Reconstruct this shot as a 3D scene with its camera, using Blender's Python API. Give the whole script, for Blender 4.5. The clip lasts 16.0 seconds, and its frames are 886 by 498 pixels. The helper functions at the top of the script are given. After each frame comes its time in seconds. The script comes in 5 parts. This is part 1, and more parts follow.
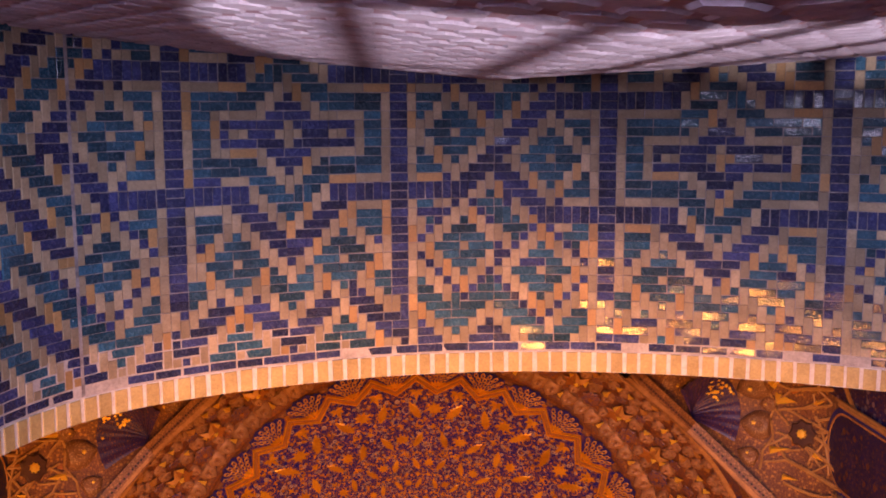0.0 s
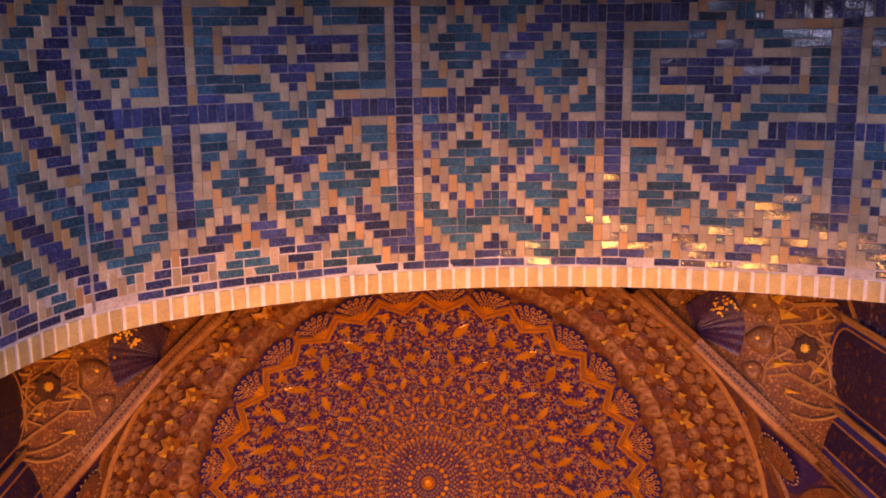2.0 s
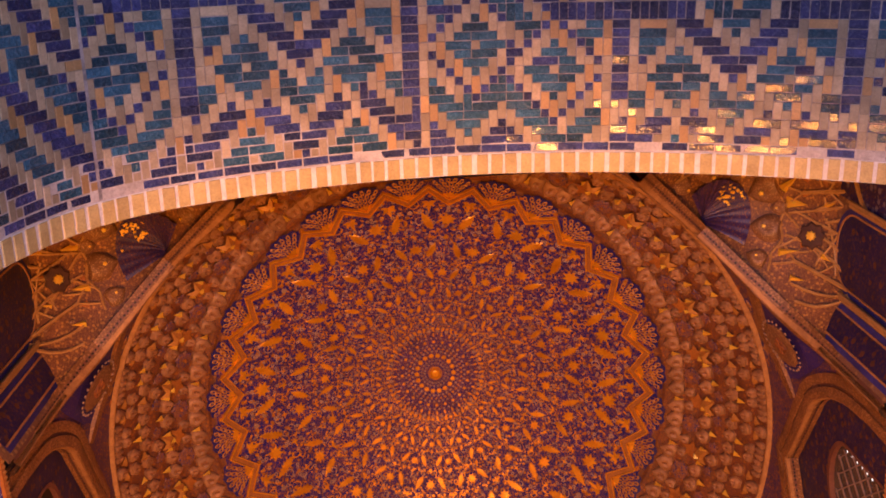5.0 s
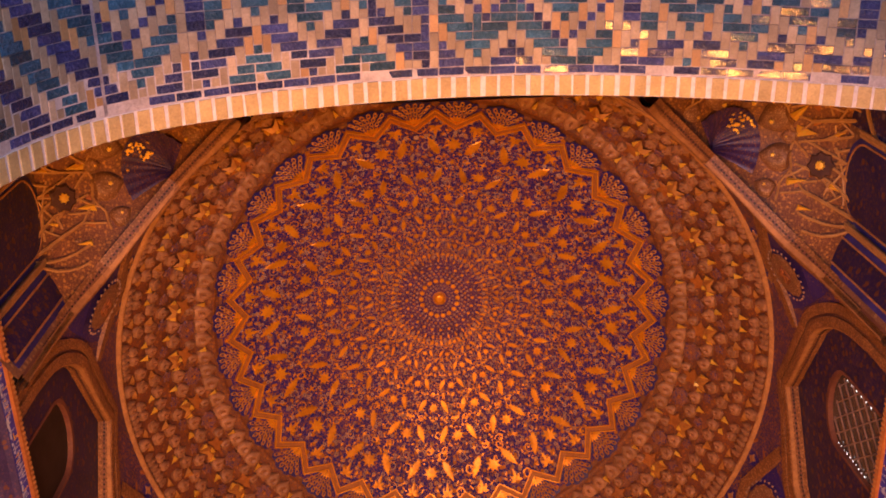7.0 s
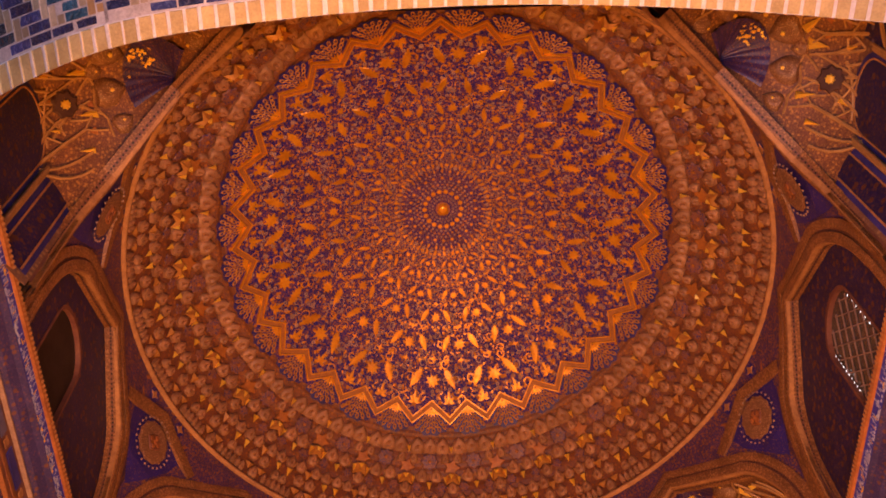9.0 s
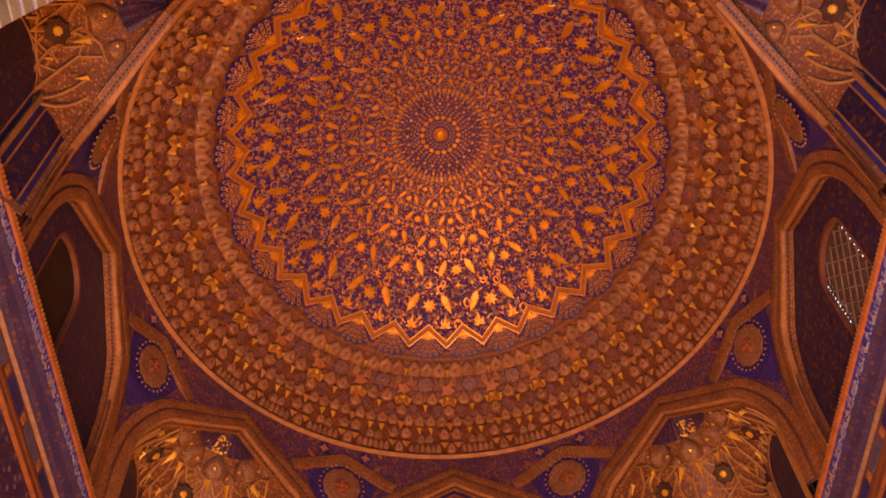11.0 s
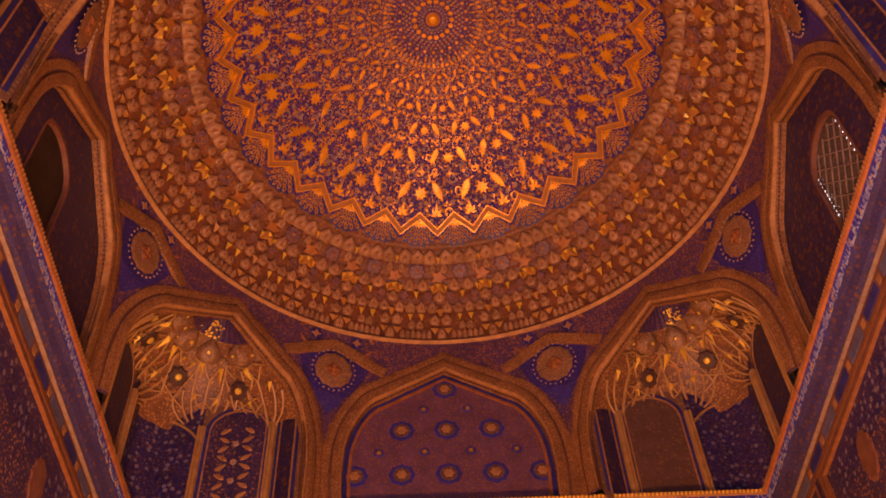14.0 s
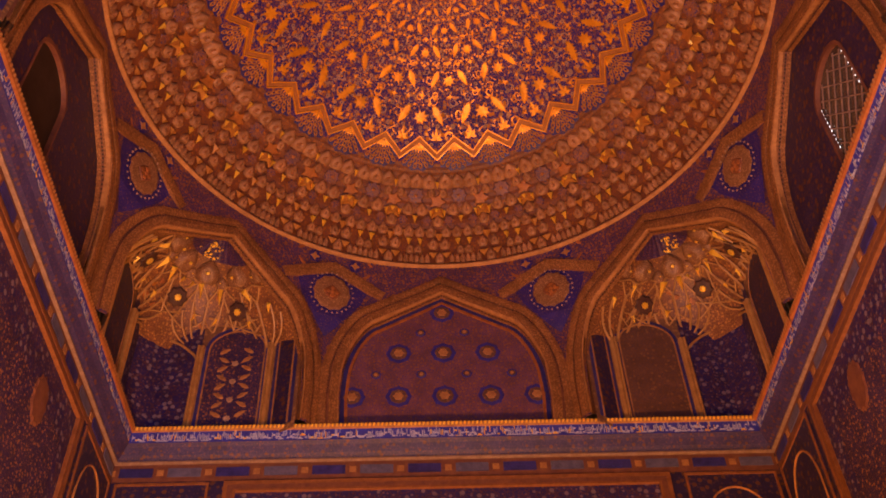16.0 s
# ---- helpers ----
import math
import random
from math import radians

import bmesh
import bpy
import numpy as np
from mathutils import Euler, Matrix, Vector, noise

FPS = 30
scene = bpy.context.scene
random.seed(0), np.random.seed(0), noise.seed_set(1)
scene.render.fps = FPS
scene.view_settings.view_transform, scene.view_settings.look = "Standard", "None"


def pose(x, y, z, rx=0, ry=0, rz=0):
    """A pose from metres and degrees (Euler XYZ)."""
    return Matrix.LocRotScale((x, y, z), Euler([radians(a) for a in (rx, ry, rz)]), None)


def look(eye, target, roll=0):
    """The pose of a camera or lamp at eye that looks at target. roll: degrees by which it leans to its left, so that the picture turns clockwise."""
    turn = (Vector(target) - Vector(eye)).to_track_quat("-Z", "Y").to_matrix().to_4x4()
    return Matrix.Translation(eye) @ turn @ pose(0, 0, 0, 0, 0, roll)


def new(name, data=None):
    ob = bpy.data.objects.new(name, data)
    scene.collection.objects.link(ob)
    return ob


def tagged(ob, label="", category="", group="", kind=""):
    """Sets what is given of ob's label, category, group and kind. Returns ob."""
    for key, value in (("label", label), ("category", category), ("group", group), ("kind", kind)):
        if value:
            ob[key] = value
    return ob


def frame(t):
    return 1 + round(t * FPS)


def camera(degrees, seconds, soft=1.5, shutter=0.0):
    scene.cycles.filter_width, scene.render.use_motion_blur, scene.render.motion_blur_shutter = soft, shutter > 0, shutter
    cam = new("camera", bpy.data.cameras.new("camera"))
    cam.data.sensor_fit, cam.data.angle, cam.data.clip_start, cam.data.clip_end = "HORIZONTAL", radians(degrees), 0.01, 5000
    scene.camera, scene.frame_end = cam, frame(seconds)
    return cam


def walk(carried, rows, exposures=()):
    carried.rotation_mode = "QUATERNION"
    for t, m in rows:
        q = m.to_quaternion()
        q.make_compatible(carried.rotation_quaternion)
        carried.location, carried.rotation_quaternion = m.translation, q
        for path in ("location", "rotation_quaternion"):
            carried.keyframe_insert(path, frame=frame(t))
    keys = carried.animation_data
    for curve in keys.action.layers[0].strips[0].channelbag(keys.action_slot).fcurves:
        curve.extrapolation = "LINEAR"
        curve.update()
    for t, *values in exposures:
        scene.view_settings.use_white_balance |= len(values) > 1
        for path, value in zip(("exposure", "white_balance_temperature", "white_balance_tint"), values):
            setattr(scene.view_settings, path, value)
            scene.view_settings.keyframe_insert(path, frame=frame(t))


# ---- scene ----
# Heights are counted from the eye; the floor lies at FLOOR.
FLOOR = -1.6
cam = camera(48.0, 16.0, soft=1.8)
ROWS = [
    (0.0, -0.335, -6.114, 0.004, -22.90, 81.57, -24.56),
    (0.5, -0.338, -6.102, 0.001, -19.56, 80.73, -21.35),
    (1.0, -0.338, -6.091, -0.004, -17.02, 79.74, -18.99),
    (1.5, -0.338, -6.081, -0.011, -14.78, 78.75, -16.82),
    (2.0, -0.339, -6.063, -0.015, -12.98, 77.55, -15.25),
    (2.5, -0.340, -6.045, -0.021, -11.64, 76.50, -14.05),
    (3.0, -0.341, -6.029, -0.025, -10.51, 75.46, -13.30),
    (3.5, -0.345, -6.016, -0.027, -9.62, 74.58, -12.36),
    (4.0, -0.351, -6.000, -0.023, -8.75, 73.73, -11.71),
    (6.5, -0.372, -5.936, -0.011, -5.28, 69.02, -7.79),
    (7.0, -0.376, -5.925, -0.013, -4.74, 67.93, -7.00),
    (7.5, -0.380, -5.916, -0.018, -4.18, 66.66, -6.48),
    (8.0, -0.384, -5.908, -0.021, -3.72, 65.33, -5.81),
    (8.5, -0.388, -5.913, -0.016, -3.39, 64.12, -5.19),
    (9.0, -0.383, -5.938, -0.004, -3.05, 62.78, -4.84),
    (11.5, -0.324, -6.106, 0.054, -2.28, 56.74, -3.60),
    (12.0, -0.316, -6.123, 0.062, -2.33, 55.54, -3.44),
    (12.5, -0.312, -6.130, 0.068, -2.37, 54.49, -3.52),
    (13.0, -0.312, -6.132, 0.073, -2.34, 53.35, -3.49),
    (13.5, -0.313, -6.136, 0.077, -2.33, 52.36, -3.49),
    (14.0, -0.315, -6.143, 0.080, -2.30, 51.20, -3.39),
    (14.5, -0.317, -6.152, 0.086, -2.21, 50.16, -3.16),
    (15.0, -0.318, -6.164, 0.095, -2.15, 48.93, -2.84),
    (15.5, -0.320, -6.178, 0.103, -2.14, 47.86, -2.67),
    (16.0, -0.321, -6.195, 0.110, -2.10, 46.63, -2.37),
]
walk(cam, [(t, pose(x, y, z) @ pose(0, 0, 0, 0, 0, yaw) @ pose(0, 0, 0, 90 + pitch) @ pose(0, 0, 0, 0, 0, roll)) for t, x, y, z, yaw, pitch, roll in ROWS],
     exposures=[(0.0, 0.0), (4.0, 0.0), (9.0, 0.0), (16.0, 0.0)])

# ---- light ----
world = bpy.data.worlds.new("sky")
scene.world = world
world.use_nodes = True
wn = world.node_tree.nodes
sky = wn.new("ShaderNodeTexSky")
sky.sky_type, sky.sun_disc = "NISHITA", False
sky.sun_elevation, sky.sun_rotation = radians(40), radians(200)
wn["Background"].inputs["Strength"].default_value = 0.05
world.node_tree.links.new(sky.outputs[0], wn["Background"].inputs["Color"])


def lamp(name, kind, power, colour, m, size=0.3, **more):
    d = bpy.data.lights.new(name, kind)
    d.energy, d.color = power, colour
    if kind == "AREA":
        d.shape, d.size, d.size_y = "RECTANGLE", size[0], size[1]
    else:
        d.shadow_soft_size = size
    if kind == "SPOT":
        d.spot_size, d.spot_blend = radians(more["cone"]), more.get("blend", 0.6)
    ob = new(name, d)
    ob.matrix_world = m
    return ob


WARM = (1.0, 0.356, 0.066)
# floodlights that stand on the floor of the hall and light the vault from below
FLOODS = [((-1.9, -3.0), (0.3, 1.4, 11), 1280, 80, 0.45), ((-1.0, -3.0), (0.3, 1.4, 11), 1300, 80, 0.45), ((-0.1, -3.0), (0.3, 1.4, 11), 1350, 80, 0.45), ((-2.6, 2.7), (-0.2, 0.3, 11), 620, 76, 0.5), ((2.6, 2.7), (0.2, 0.3, 11), 620, 76, 0.5)]
for (fx, fy), target, watts, cone, blend in FLOODS:
    lamp("flood_lamp", "SPOT", watts, WARM, look((fx, fy, FLOOR + 0.42), target), 0.25, cone=cone, blend=blend)
# daylight of the court in the doorway behind the camera
lamp("door_daylight", "AREA", 370, (0.72, 0.66, 1.0), look((-0.9, -6.72, -0.9), (-0.7, -5.2, 2.2)), (3.4, 0.8))
# unseen cold lamp and lattice, added to pattern the wall above the door
COLD_AT = Vector((0.7, -3.0, -1.27))
lamp("work_lamp_bulb", "SPOT", 1700, (0.90, 0.80, 1.0), look(COLD_AT, (0.95, -6.36, 3.1)), 0.03, cone=38, blend=0.15)

# ---- materials ----
def nodes_of(name):
    m = bpy.data.materials.new(name)
    m.use_nodes = True
    nt = m.node_tree
    return m, nt.nodes, nt.links, nt.nodes["Principled BSDF"]


def node(ns, kind, **inputs):
    n = ns.new(kind)
    for k, v in inputs.items():
        n.inputs[k.replace("_", " ")].default_value = v
    return n


def ramp(ns, stops):
    r = ns.new("ShaderNodeValToRGB")
    e = r.color_ramp.elements
    while len(e) > len(stops):
        e.remove(e[-1])
    while len(e) < len(stops):
        e.new(0.5)
    for el, (p, c) in zip(e, stops):
        el.position, el.color = p, (*c, 1)
    return r


def surface(name, a, b, scale=6.0, rough=0.6, metal=0.0, bump=0.3, fine=60.0, vary=0.0, coat=0.0, spread=(0.35, 0.65), depth=0.004):
    """Two tones mixed by coarse noise, fine grain on top, and a fine relief; vary: lightness by object."""
    m, ns, ln, p = nodes_of(name)
    tc = ns.new("ShaderNodeTexCoord")
    geo = ns.new("ShaderNodeNewGeometry")
    n1 = node(ns, "ShaderNodeTexNoise", Scale=scale, Detail=6.0, Roughness=0.65)
    n2 = node(ns, "ShaderNodeTexNoise", Scale=fine, Detail=4.0, Roughness=0.6)
    ln.new(geo.outputs["Position"], n1.inputs["Vector"])
    ln.new(geo.outputs["Position"], n2.inputs["Vector"])
    r = ramp(ns, [(spread[0], a), (spread[1], b)])
    ln.new(n1.outputs["Fac"], r.inputs["Fac"])
    mix = ns.new("ShaderNodeMix")
    mix.data_type, mix.blend_type = "RGBA", "OVERLAY"
    mix.inputs["Factor"].default_value = 0.45
    ln.new(r.outputs["Color"], mix.inputs["A"])
    ln.new(n2.outputs["Fac"], mix.inputs["B"])
    out = mix.outputs["Result"]
    if vary:
        info = ns.new("ShaderNodeObjectInfo")
        add = ns.new("ShaderNodeMath")
        add.operation = "ADD"
        ln.new(info.outputs["Random"], add.inputs[0])
        ln.new(geo.outputs["Random Per Island"], add.inputs[1])
        fr = ns.new("ShaderNodeMath")
        fr.operation = "FRACT"
        ln.new(add.outputs[0], fr.inputs[0])
        mr = node(ns, "ShaderNodeMapRange", To_Min=1 - vary, To_Max=1 + vary)
        ln.new(fr.outputs[0], mr.inputs["Value"])
        hs = node(ns, "ShaderNodeHueSaturation")
        ln.new(mr.outputs["Result"], hs.inputs["Value"])
        ln.new(out, hs.inputs["Color"])
        out = hs.outputs["Color"]
    ln.new(out, p.inputs["Base Color"])
    rr = node(ns, "ShaderNodeMapRange", To_Min=max(0.05, rough - 0.12), To_Max=min(1, rough + 0.12))
    ln.new(n2.outputs["Fac"], rr.inputs["Value"])
    ln.new(rr.outputs["Result"], p.inputs["Roughness"])
    p.inputs["Metallic"].default_value = metal
    p.inputs["Coat Weight"].default_value = coat
    if bump:
        bp = node(ns, "ShaderNodeBump", Strength=bump, Distance=depth)
        ln.new(n2.outputs["Fac"], bp.inputs["Height"])
        ln.new(bp.outputs["Normal"], p.inputs["Normal"])
        if coat:
            p.inputs["Coat Roughness"].default_value = 0.06
            wave = node(ns, "ShaderNodeBump", Strength=0.6, Distance=0.0005)
            ln.new(n2.outputs["Fac"], wave.inputs["Height"])
            ln.new(wave.outputs["Normal"], p.inputs["Coat Normal"])
    return m


def painted(name, ground, spots, third, scale=14.0, size=0.34, rough=0.5, uv=False, metal=0.0, stretch=(1, 1, 1), bump=0.25, tendril=0.5):
    """Painted foliage: small blossoms and buds in two colours with winding stems on a ground colour."""
    m, ns, ln, p = nodes_of(name)
    if uv:
        tc = ns.new("ShaderNodeTexCoord")
        src = tc.outputs["UV"]
    else:
        tc = ns.new("ShaderNodeNewGeometry")
        src = tc.outputs["Position"]
    mp = node(ns, "ShaderNodeMapping", Scale=[scale * s for s in stretch])
    ln.new(src, mp.inputs["Vector"])
    warp = node(ns, "ShaderNodeTexNoise", Scale=0.7, Detail=2.0)
    ln.new(mp.outputs[0], warp.inputs["Vector"])
    dn = "3D"

    def dots(sc, lim, off):
        v = node(ns, "ShaderNodeTexVoronoi", Scale=sc, Randomness=0.8)
        v.feature = "F1"
        o = node(ns, "ShaderNodeMapping", Location=(off, off * 1.7, off * 0.3))
        ln.new(mp.outputs[0], o.inputs["Vector"])
        ln.new(o.outputs[0], v.inputs["Vector"])
        r = ramp(ns, [(lim * 0.8, (1, 1, 1)), (lim, (0, 0, 0))])
        ln.new(v.outputs["Distance"], r.inputs["Fac"])
        return r, v

    def mixed(a, b, f):
        x = ns.new("ShaderNodeMix")
        x.data_type = "RGBA"
        for s, val in (("A", a), ("B", b)):
            if isinstance(val, tuple):
                x.inputs[s].default_value = (*val, 1)
            else:
                ln.new(val, x.inputs[s])
        ln.new(f, x.inputs["Factor"])
        return x.outputs["Result"]

    stem = node(ns, "ShaderNodeTexVoronoi", Scale=1.3)
    stem.feature = "DISTANCE_TO_EDGE"
    ln.new(mp.outputs[0], stem.inputs["Vector"])
    sr = ramp(ns, [(0.03, (tendril,) * 3), (0.09, (0, 0, 0))])
    ln.new(stem.outputs["Distance"], sr.inputs["Fac"])
    col = mixed(ground, third, sr.outputs["Color"])
    d1, v1 = dots(1.0, size, 0.0)
    d2, v2 = dots(2.1, size * 0.95, 3.3)
    d3, v3 = dots(3.4, size * 0.9, 7.1)
    col = mixed(col, third, d3.outputs["Color"])
    col = mixed(col, tuple(0.5 * a + 0.5 * b for a, b in zip(spots, third)), d2.outputs["Color"])
    col = mixed(col, spots, d1.outputs["Color"])
    n2 = node(ns, "ShaderNodeTexNoise", Scale=5.0, Detail=6.0)
    geo = ns.new("ShaderNodeNewGeometry")
    ln.new(geo.outputs["Position"], n2.inputs["Vector"])
    wear = node(ns, "ShaderNodeMapRange", From_Min=0.3, From_Max=0.75, To_Min=0.75, To_Max=1.2)
    ln.new(n2.outputs["Fac"], wear.inputs["Value"])
    hs = node(ns, "ShaderNodeHueSaturation")
    ln.new(col, hs.inputs["Color"])
    ln.new(wear.outputs["Result"], hs.inputs["Value"])
    ln.new(hs.outputs["Color"], p.inputs["Base Color"])
    p.inputs["Roughness"].default_value = rough
    p.inputs["Metallic"].default_value = metal
    bp = node(ns, "ShaderNodeBump", Strength=bump, Distance=0.006)
    ln.new(d1.outputs["Color"], bp.inputs["Height"])
    ln.new(bp.outputs["Normal"], p.inputs["Normal"])
    return m


GOLD = surface("gilded_relief", (0.70, 0.275, 0.012), (0.95, 0.44, 0.025), 5, 0.36, 0.35, 0.5, 45, vary=0.15)
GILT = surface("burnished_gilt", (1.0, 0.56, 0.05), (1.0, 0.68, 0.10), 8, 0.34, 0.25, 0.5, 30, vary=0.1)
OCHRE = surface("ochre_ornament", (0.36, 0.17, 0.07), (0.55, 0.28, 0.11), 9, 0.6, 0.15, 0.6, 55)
SHELL = surface("dusty_pink_plaster", (0.33, 0.155, 0.070), (0.50, 0.27, 0.14), 7, 0.55, 0.1, 0.5, 40, vary=0.2)
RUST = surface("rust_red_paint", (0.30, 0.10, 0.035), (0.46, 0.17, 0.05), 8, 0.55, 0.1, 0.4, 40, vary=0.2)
BLUE = surface("ultramarine_paint", (0.02, 0.02, 0.16), (0.05, 0.045, 0.30), 6, 0.5, 0.0, 0.4, 50, vary=0.2)
PALE = surface("pale_blossom_paint", (0.36, 0.22, 0.16), (0.52, 0.35, 0.25), 9, 0.55, 0.0, 0.4, 50, vary=0.2)
EDGE = surface("yellow_buff_brick", (0.45, 0.31, 0.125), (0.60, 0.44, 0.19), 5, 0.6, 0.0, 0.5, 70, vary=0.12)
BUFF = surface("buff_brick", (0.31, 0.225, 0.135), (0.47, 0.36, 0.235), 5, 0.62, 0.0, 0.5, 70, vary=0.28)
TERRA = surface("orange_brick", (0.40, 0.225, 0.09), (0.50, 0.29, 0.12), 5, 0.6, 0.0, 0.5, 70, vary=0.2)
COBALT = surface("cobalt_glaze", (0.022, 0.030, 0.100), (0.045, 0.055, 0.18), 7, 0.26, 0.0, 0.9, 46, vary=0.5, coat=0.20, depth=0.02)
TEAL = surface("turquoise_glaze", (0.018, 0.062, 0.105), (0.034, 0.115, 0.19), 7, 0.26, 0.0, 0.9, 46, vary=0.5, coat=0.20, depth=0.02)
MORTAR = surface("lime_mortar", (0.20, 0.165, 0.165), (0.46, 0.40, 0.39), 12, 0.8, 0.0, 0.6, 80)
WHITE_JOINT = surface("white_gypsum_joint", (0.62, 0.56, 0.52), (0.80, 0.74, 0.70), 12, 0.75, 0.0, 0.5, 80)
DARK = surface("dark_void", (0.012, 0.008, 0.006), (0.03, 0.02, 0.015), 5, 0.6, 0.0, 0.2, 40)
STONE = surface("grey_marble_floor", (0.30, 0.28, 0.27), (0.45, 0.42, 0.40), 3, 0.4, 0.0, 0.2, 40)
DOME_PAINT = painted("dome_foliage_paint", (0.014, 0.008, 0.25), (0.50, 0.185, 0.012), (0.28, 0.095, 0.022), 5.6, 0.36, 0.7, uv=True, metal=0.1)
PANEL_BLUE = painted("blue_floral_panel", (0.015, 0.011, 0.10), (0.12, 0.045, 0.028), (0.06, 0.035, 0.07), 9, 0.33, 0.5)
PANEL_RED = painted("red_floral_panel", (0.19, 0.078, 0.105), (0.28, 0.12, 0.06), (0.06, 0.04, 0.26), 20, 0.30, 0.5)
SPANDREL = painted("spandrel_paint", (0.05, 0.03, 0.18), (0.32, 0.13, 0.04), (0.24, 0.09, 0.05), 20, 0.36, 0.5)
BRAID = painted("braided_gold_border", (0.19, 0.078, 0.030), (0.42, 0.20, 0.075), (0.28, 0.12, 0.045), 34, 0.42, 0.5, bump=0.5)
PINK = painted("pink_patterned_plaster", (0.52, 0.34, 0.36), (0.64, 0.52, 0.60), (0.44, 0.25, 0.27), 3.0, 0.40, 0.7, tendril=0.9)
SQUINCH_SHELL = painted("squinch_shell_paint", (0.17, 0.065, 0.04), (0.50, 0.24, 0.06), (0.32, 0.14, 0.05), 22, 0.35, 0.5)
OCHRE_DIM = painted("ochre_niche_paint", (0.26, 0.13, 0.07), (0.40, 0.22, 0.10), (0.16, 0.08, 0.08), 14, 0.35, 0.6)
PANEL_VINE = painted("vine_panel_paint", (0.025, 0.02, 0.13), (0.35, 0.16, 0.07), (0.14, 0.06, 0.08), 18, 0.3, 0.5)
STAR_DARK = surface("dark_brown_star_paint", (0.05, 0.02, 0.02), (0.10, 0.045, 0.035), 9, 0.55)
HEAD_BLUE = painted("violet_shell_paint", (0.028, 0.016, 0.13), (0.25, 0.105, 0.05), (0.12, 0.05, 0.07), 36, 0.3, 0.4)
BLUE_SCRIPT = surface("bright_blue_band_paint", (0.03, 0.035, 0.42), (0.05, 0.06, 0.60), 6, 0.45)
COVE = painted("cove_paint", (0.04, 0.03, 0.14), (0.14, 0.06, 0.06), (0.08, 0.05, 0.18), 12, 0.3, 0.55)
SCRIPT = surface("pale_blue_script_paint", (0.42, 0.46, 0.75), (0.58, 0.62, 0.88), 9, 0.5)
PANEL_DIM = painted("dark_wall_paint", (0.026, 0.017, 0.085), (0.13, 0.058, 0.045), (0.025, 0.023, 0.14), 10, 0.33, 0.5)
RUST_DIM = surface("dull_red_paint", (0.16, 0.06, 0.05), (0.24, 0.10, 0.06), 8, 0.55)
PALE_BLUE = surface("pale_blue_paint", (0.09, 0.09, 0.20), (0.16, 0.15, 0.30), 9, 0.5)
GLASS = surface("dim_window_glass", (0.05, 0.05, 0.05), (0.10, 0.09, 0.08), 7, 0.15, 0.0, 0.3, 20, coat=0.5)
SPECKLE = painted("speckled_blossom_paint", (0.20, 0.07, 0.05), (0.05, 0.04, 0.20), (0.42, 0.20, 0.08), 30, 0.36, 0.5)
KITE_PALE = painted("kite_rosette_paint", (0.26, 0.125, 0.06), (0.48, 0.28, 0.15), (0.15, 0.055, 0.03), 44, 0.36, 0.5)
STAR_RED = surface("orange_red_star_paint", (0.36, 0.12, 0.022), (0.50, 0.19, 0.035), 9, 0.5, 0.1, 0.5, 45, vary=0.1)
BLUE_DEEP = painted("deep_blue_fan_paint", (0.018, 0.012, 0.22), (0.12, 0.05, 0.03), (0.04, 0.025, 0.12), 40, 0.25, 0.5)
RIB = surface("pale_ochre_rib", (0.40, 0.205, 0.075), (0.54, 0.31, 0.12), 9, 0.5, 0.1, 0.5, 55)
ZIG = surface("braided_ochre_zigzag", (0.34, 0.13, 0.03), (0.48, 0.20, 0.045), 12, 0.6, 0.1, 0.6, 70)
MUQ_RED = painted("red_brown_muqarnas_ground", (0.26, 0.085, 0.020), (0.36, 0.13, 0.025), (0.08, 0.035, 0.07), 16, 0.34, 0.55)
KITE_BLUE = painted("speckled_blue_paint", (0.020, 0.014, 0.24), (0.20, 0.10, 0.12), (0.10, 0.05, 0.16), 26, 0.22, 0.5)
RING_BLUE = surface("clear_blue_ring_paint", (0.025, 0.022, 0.26), (0.045, 0.04, 0.40), 9, 0.5)
HEX_PALE = surface("pale_lilac_hexagon", (0.50, 0.40, 0.44), (0.66, 0.56, 0.60), 4, 0.7, 0.0, 0.4, 50, vary=0.12)
PLASTER = surface("pale_joint_plaster", (0.40, 0.34, 0.31), (0.62, 0.55, 0.52), 9, 0.8, 0.0, 0.6, 70)
DAY = bpy.data.materials.new("daylight_gap")
DAY.use_nodes = True
DAY.node_tree.nodes["Principled BSDF"].inputs["Emission Color"].default_value = (0.9, 0.9, 1.0, 1)
DAY.node_tree.nodes["Principled BSDF"].inputs["Emission Strength"].default_value = 1.6
PANEL_BROWN = painted("brown_niche_panel", (0.16, 0.075, 0.05), (0.24, 0.12, 0.06), (0.09, 0.05, 0.09), 14, 0.3, 0.6)
SLOT = surface("brown_slot_paint", (0.20, 0.075, 0.03), (0.30, 0.12, 0.05), 9, 0.6, 0.0, 0.4, 45)
FILLET = surface("dull_pale_fillet", (0.22, 0.14, 0.12), (0.34, 0.23, 0.20), 9, 0.6, 0.0, 0.4, 45)
PANEL_DOTS = painted("blue_dotted_panel", (0.022, 0.017, 0.15), (0.20, 0.16, 0.25), (0.12, 0.045, 0.04), 9, 0.30, 0.5)
FAN_GOLD = surface("dull_gold_fan", (0.46, 0.20, 0.04), (0.62, 0.30, 0.07), 9, 0.5, 0.15, 0.4, 45)


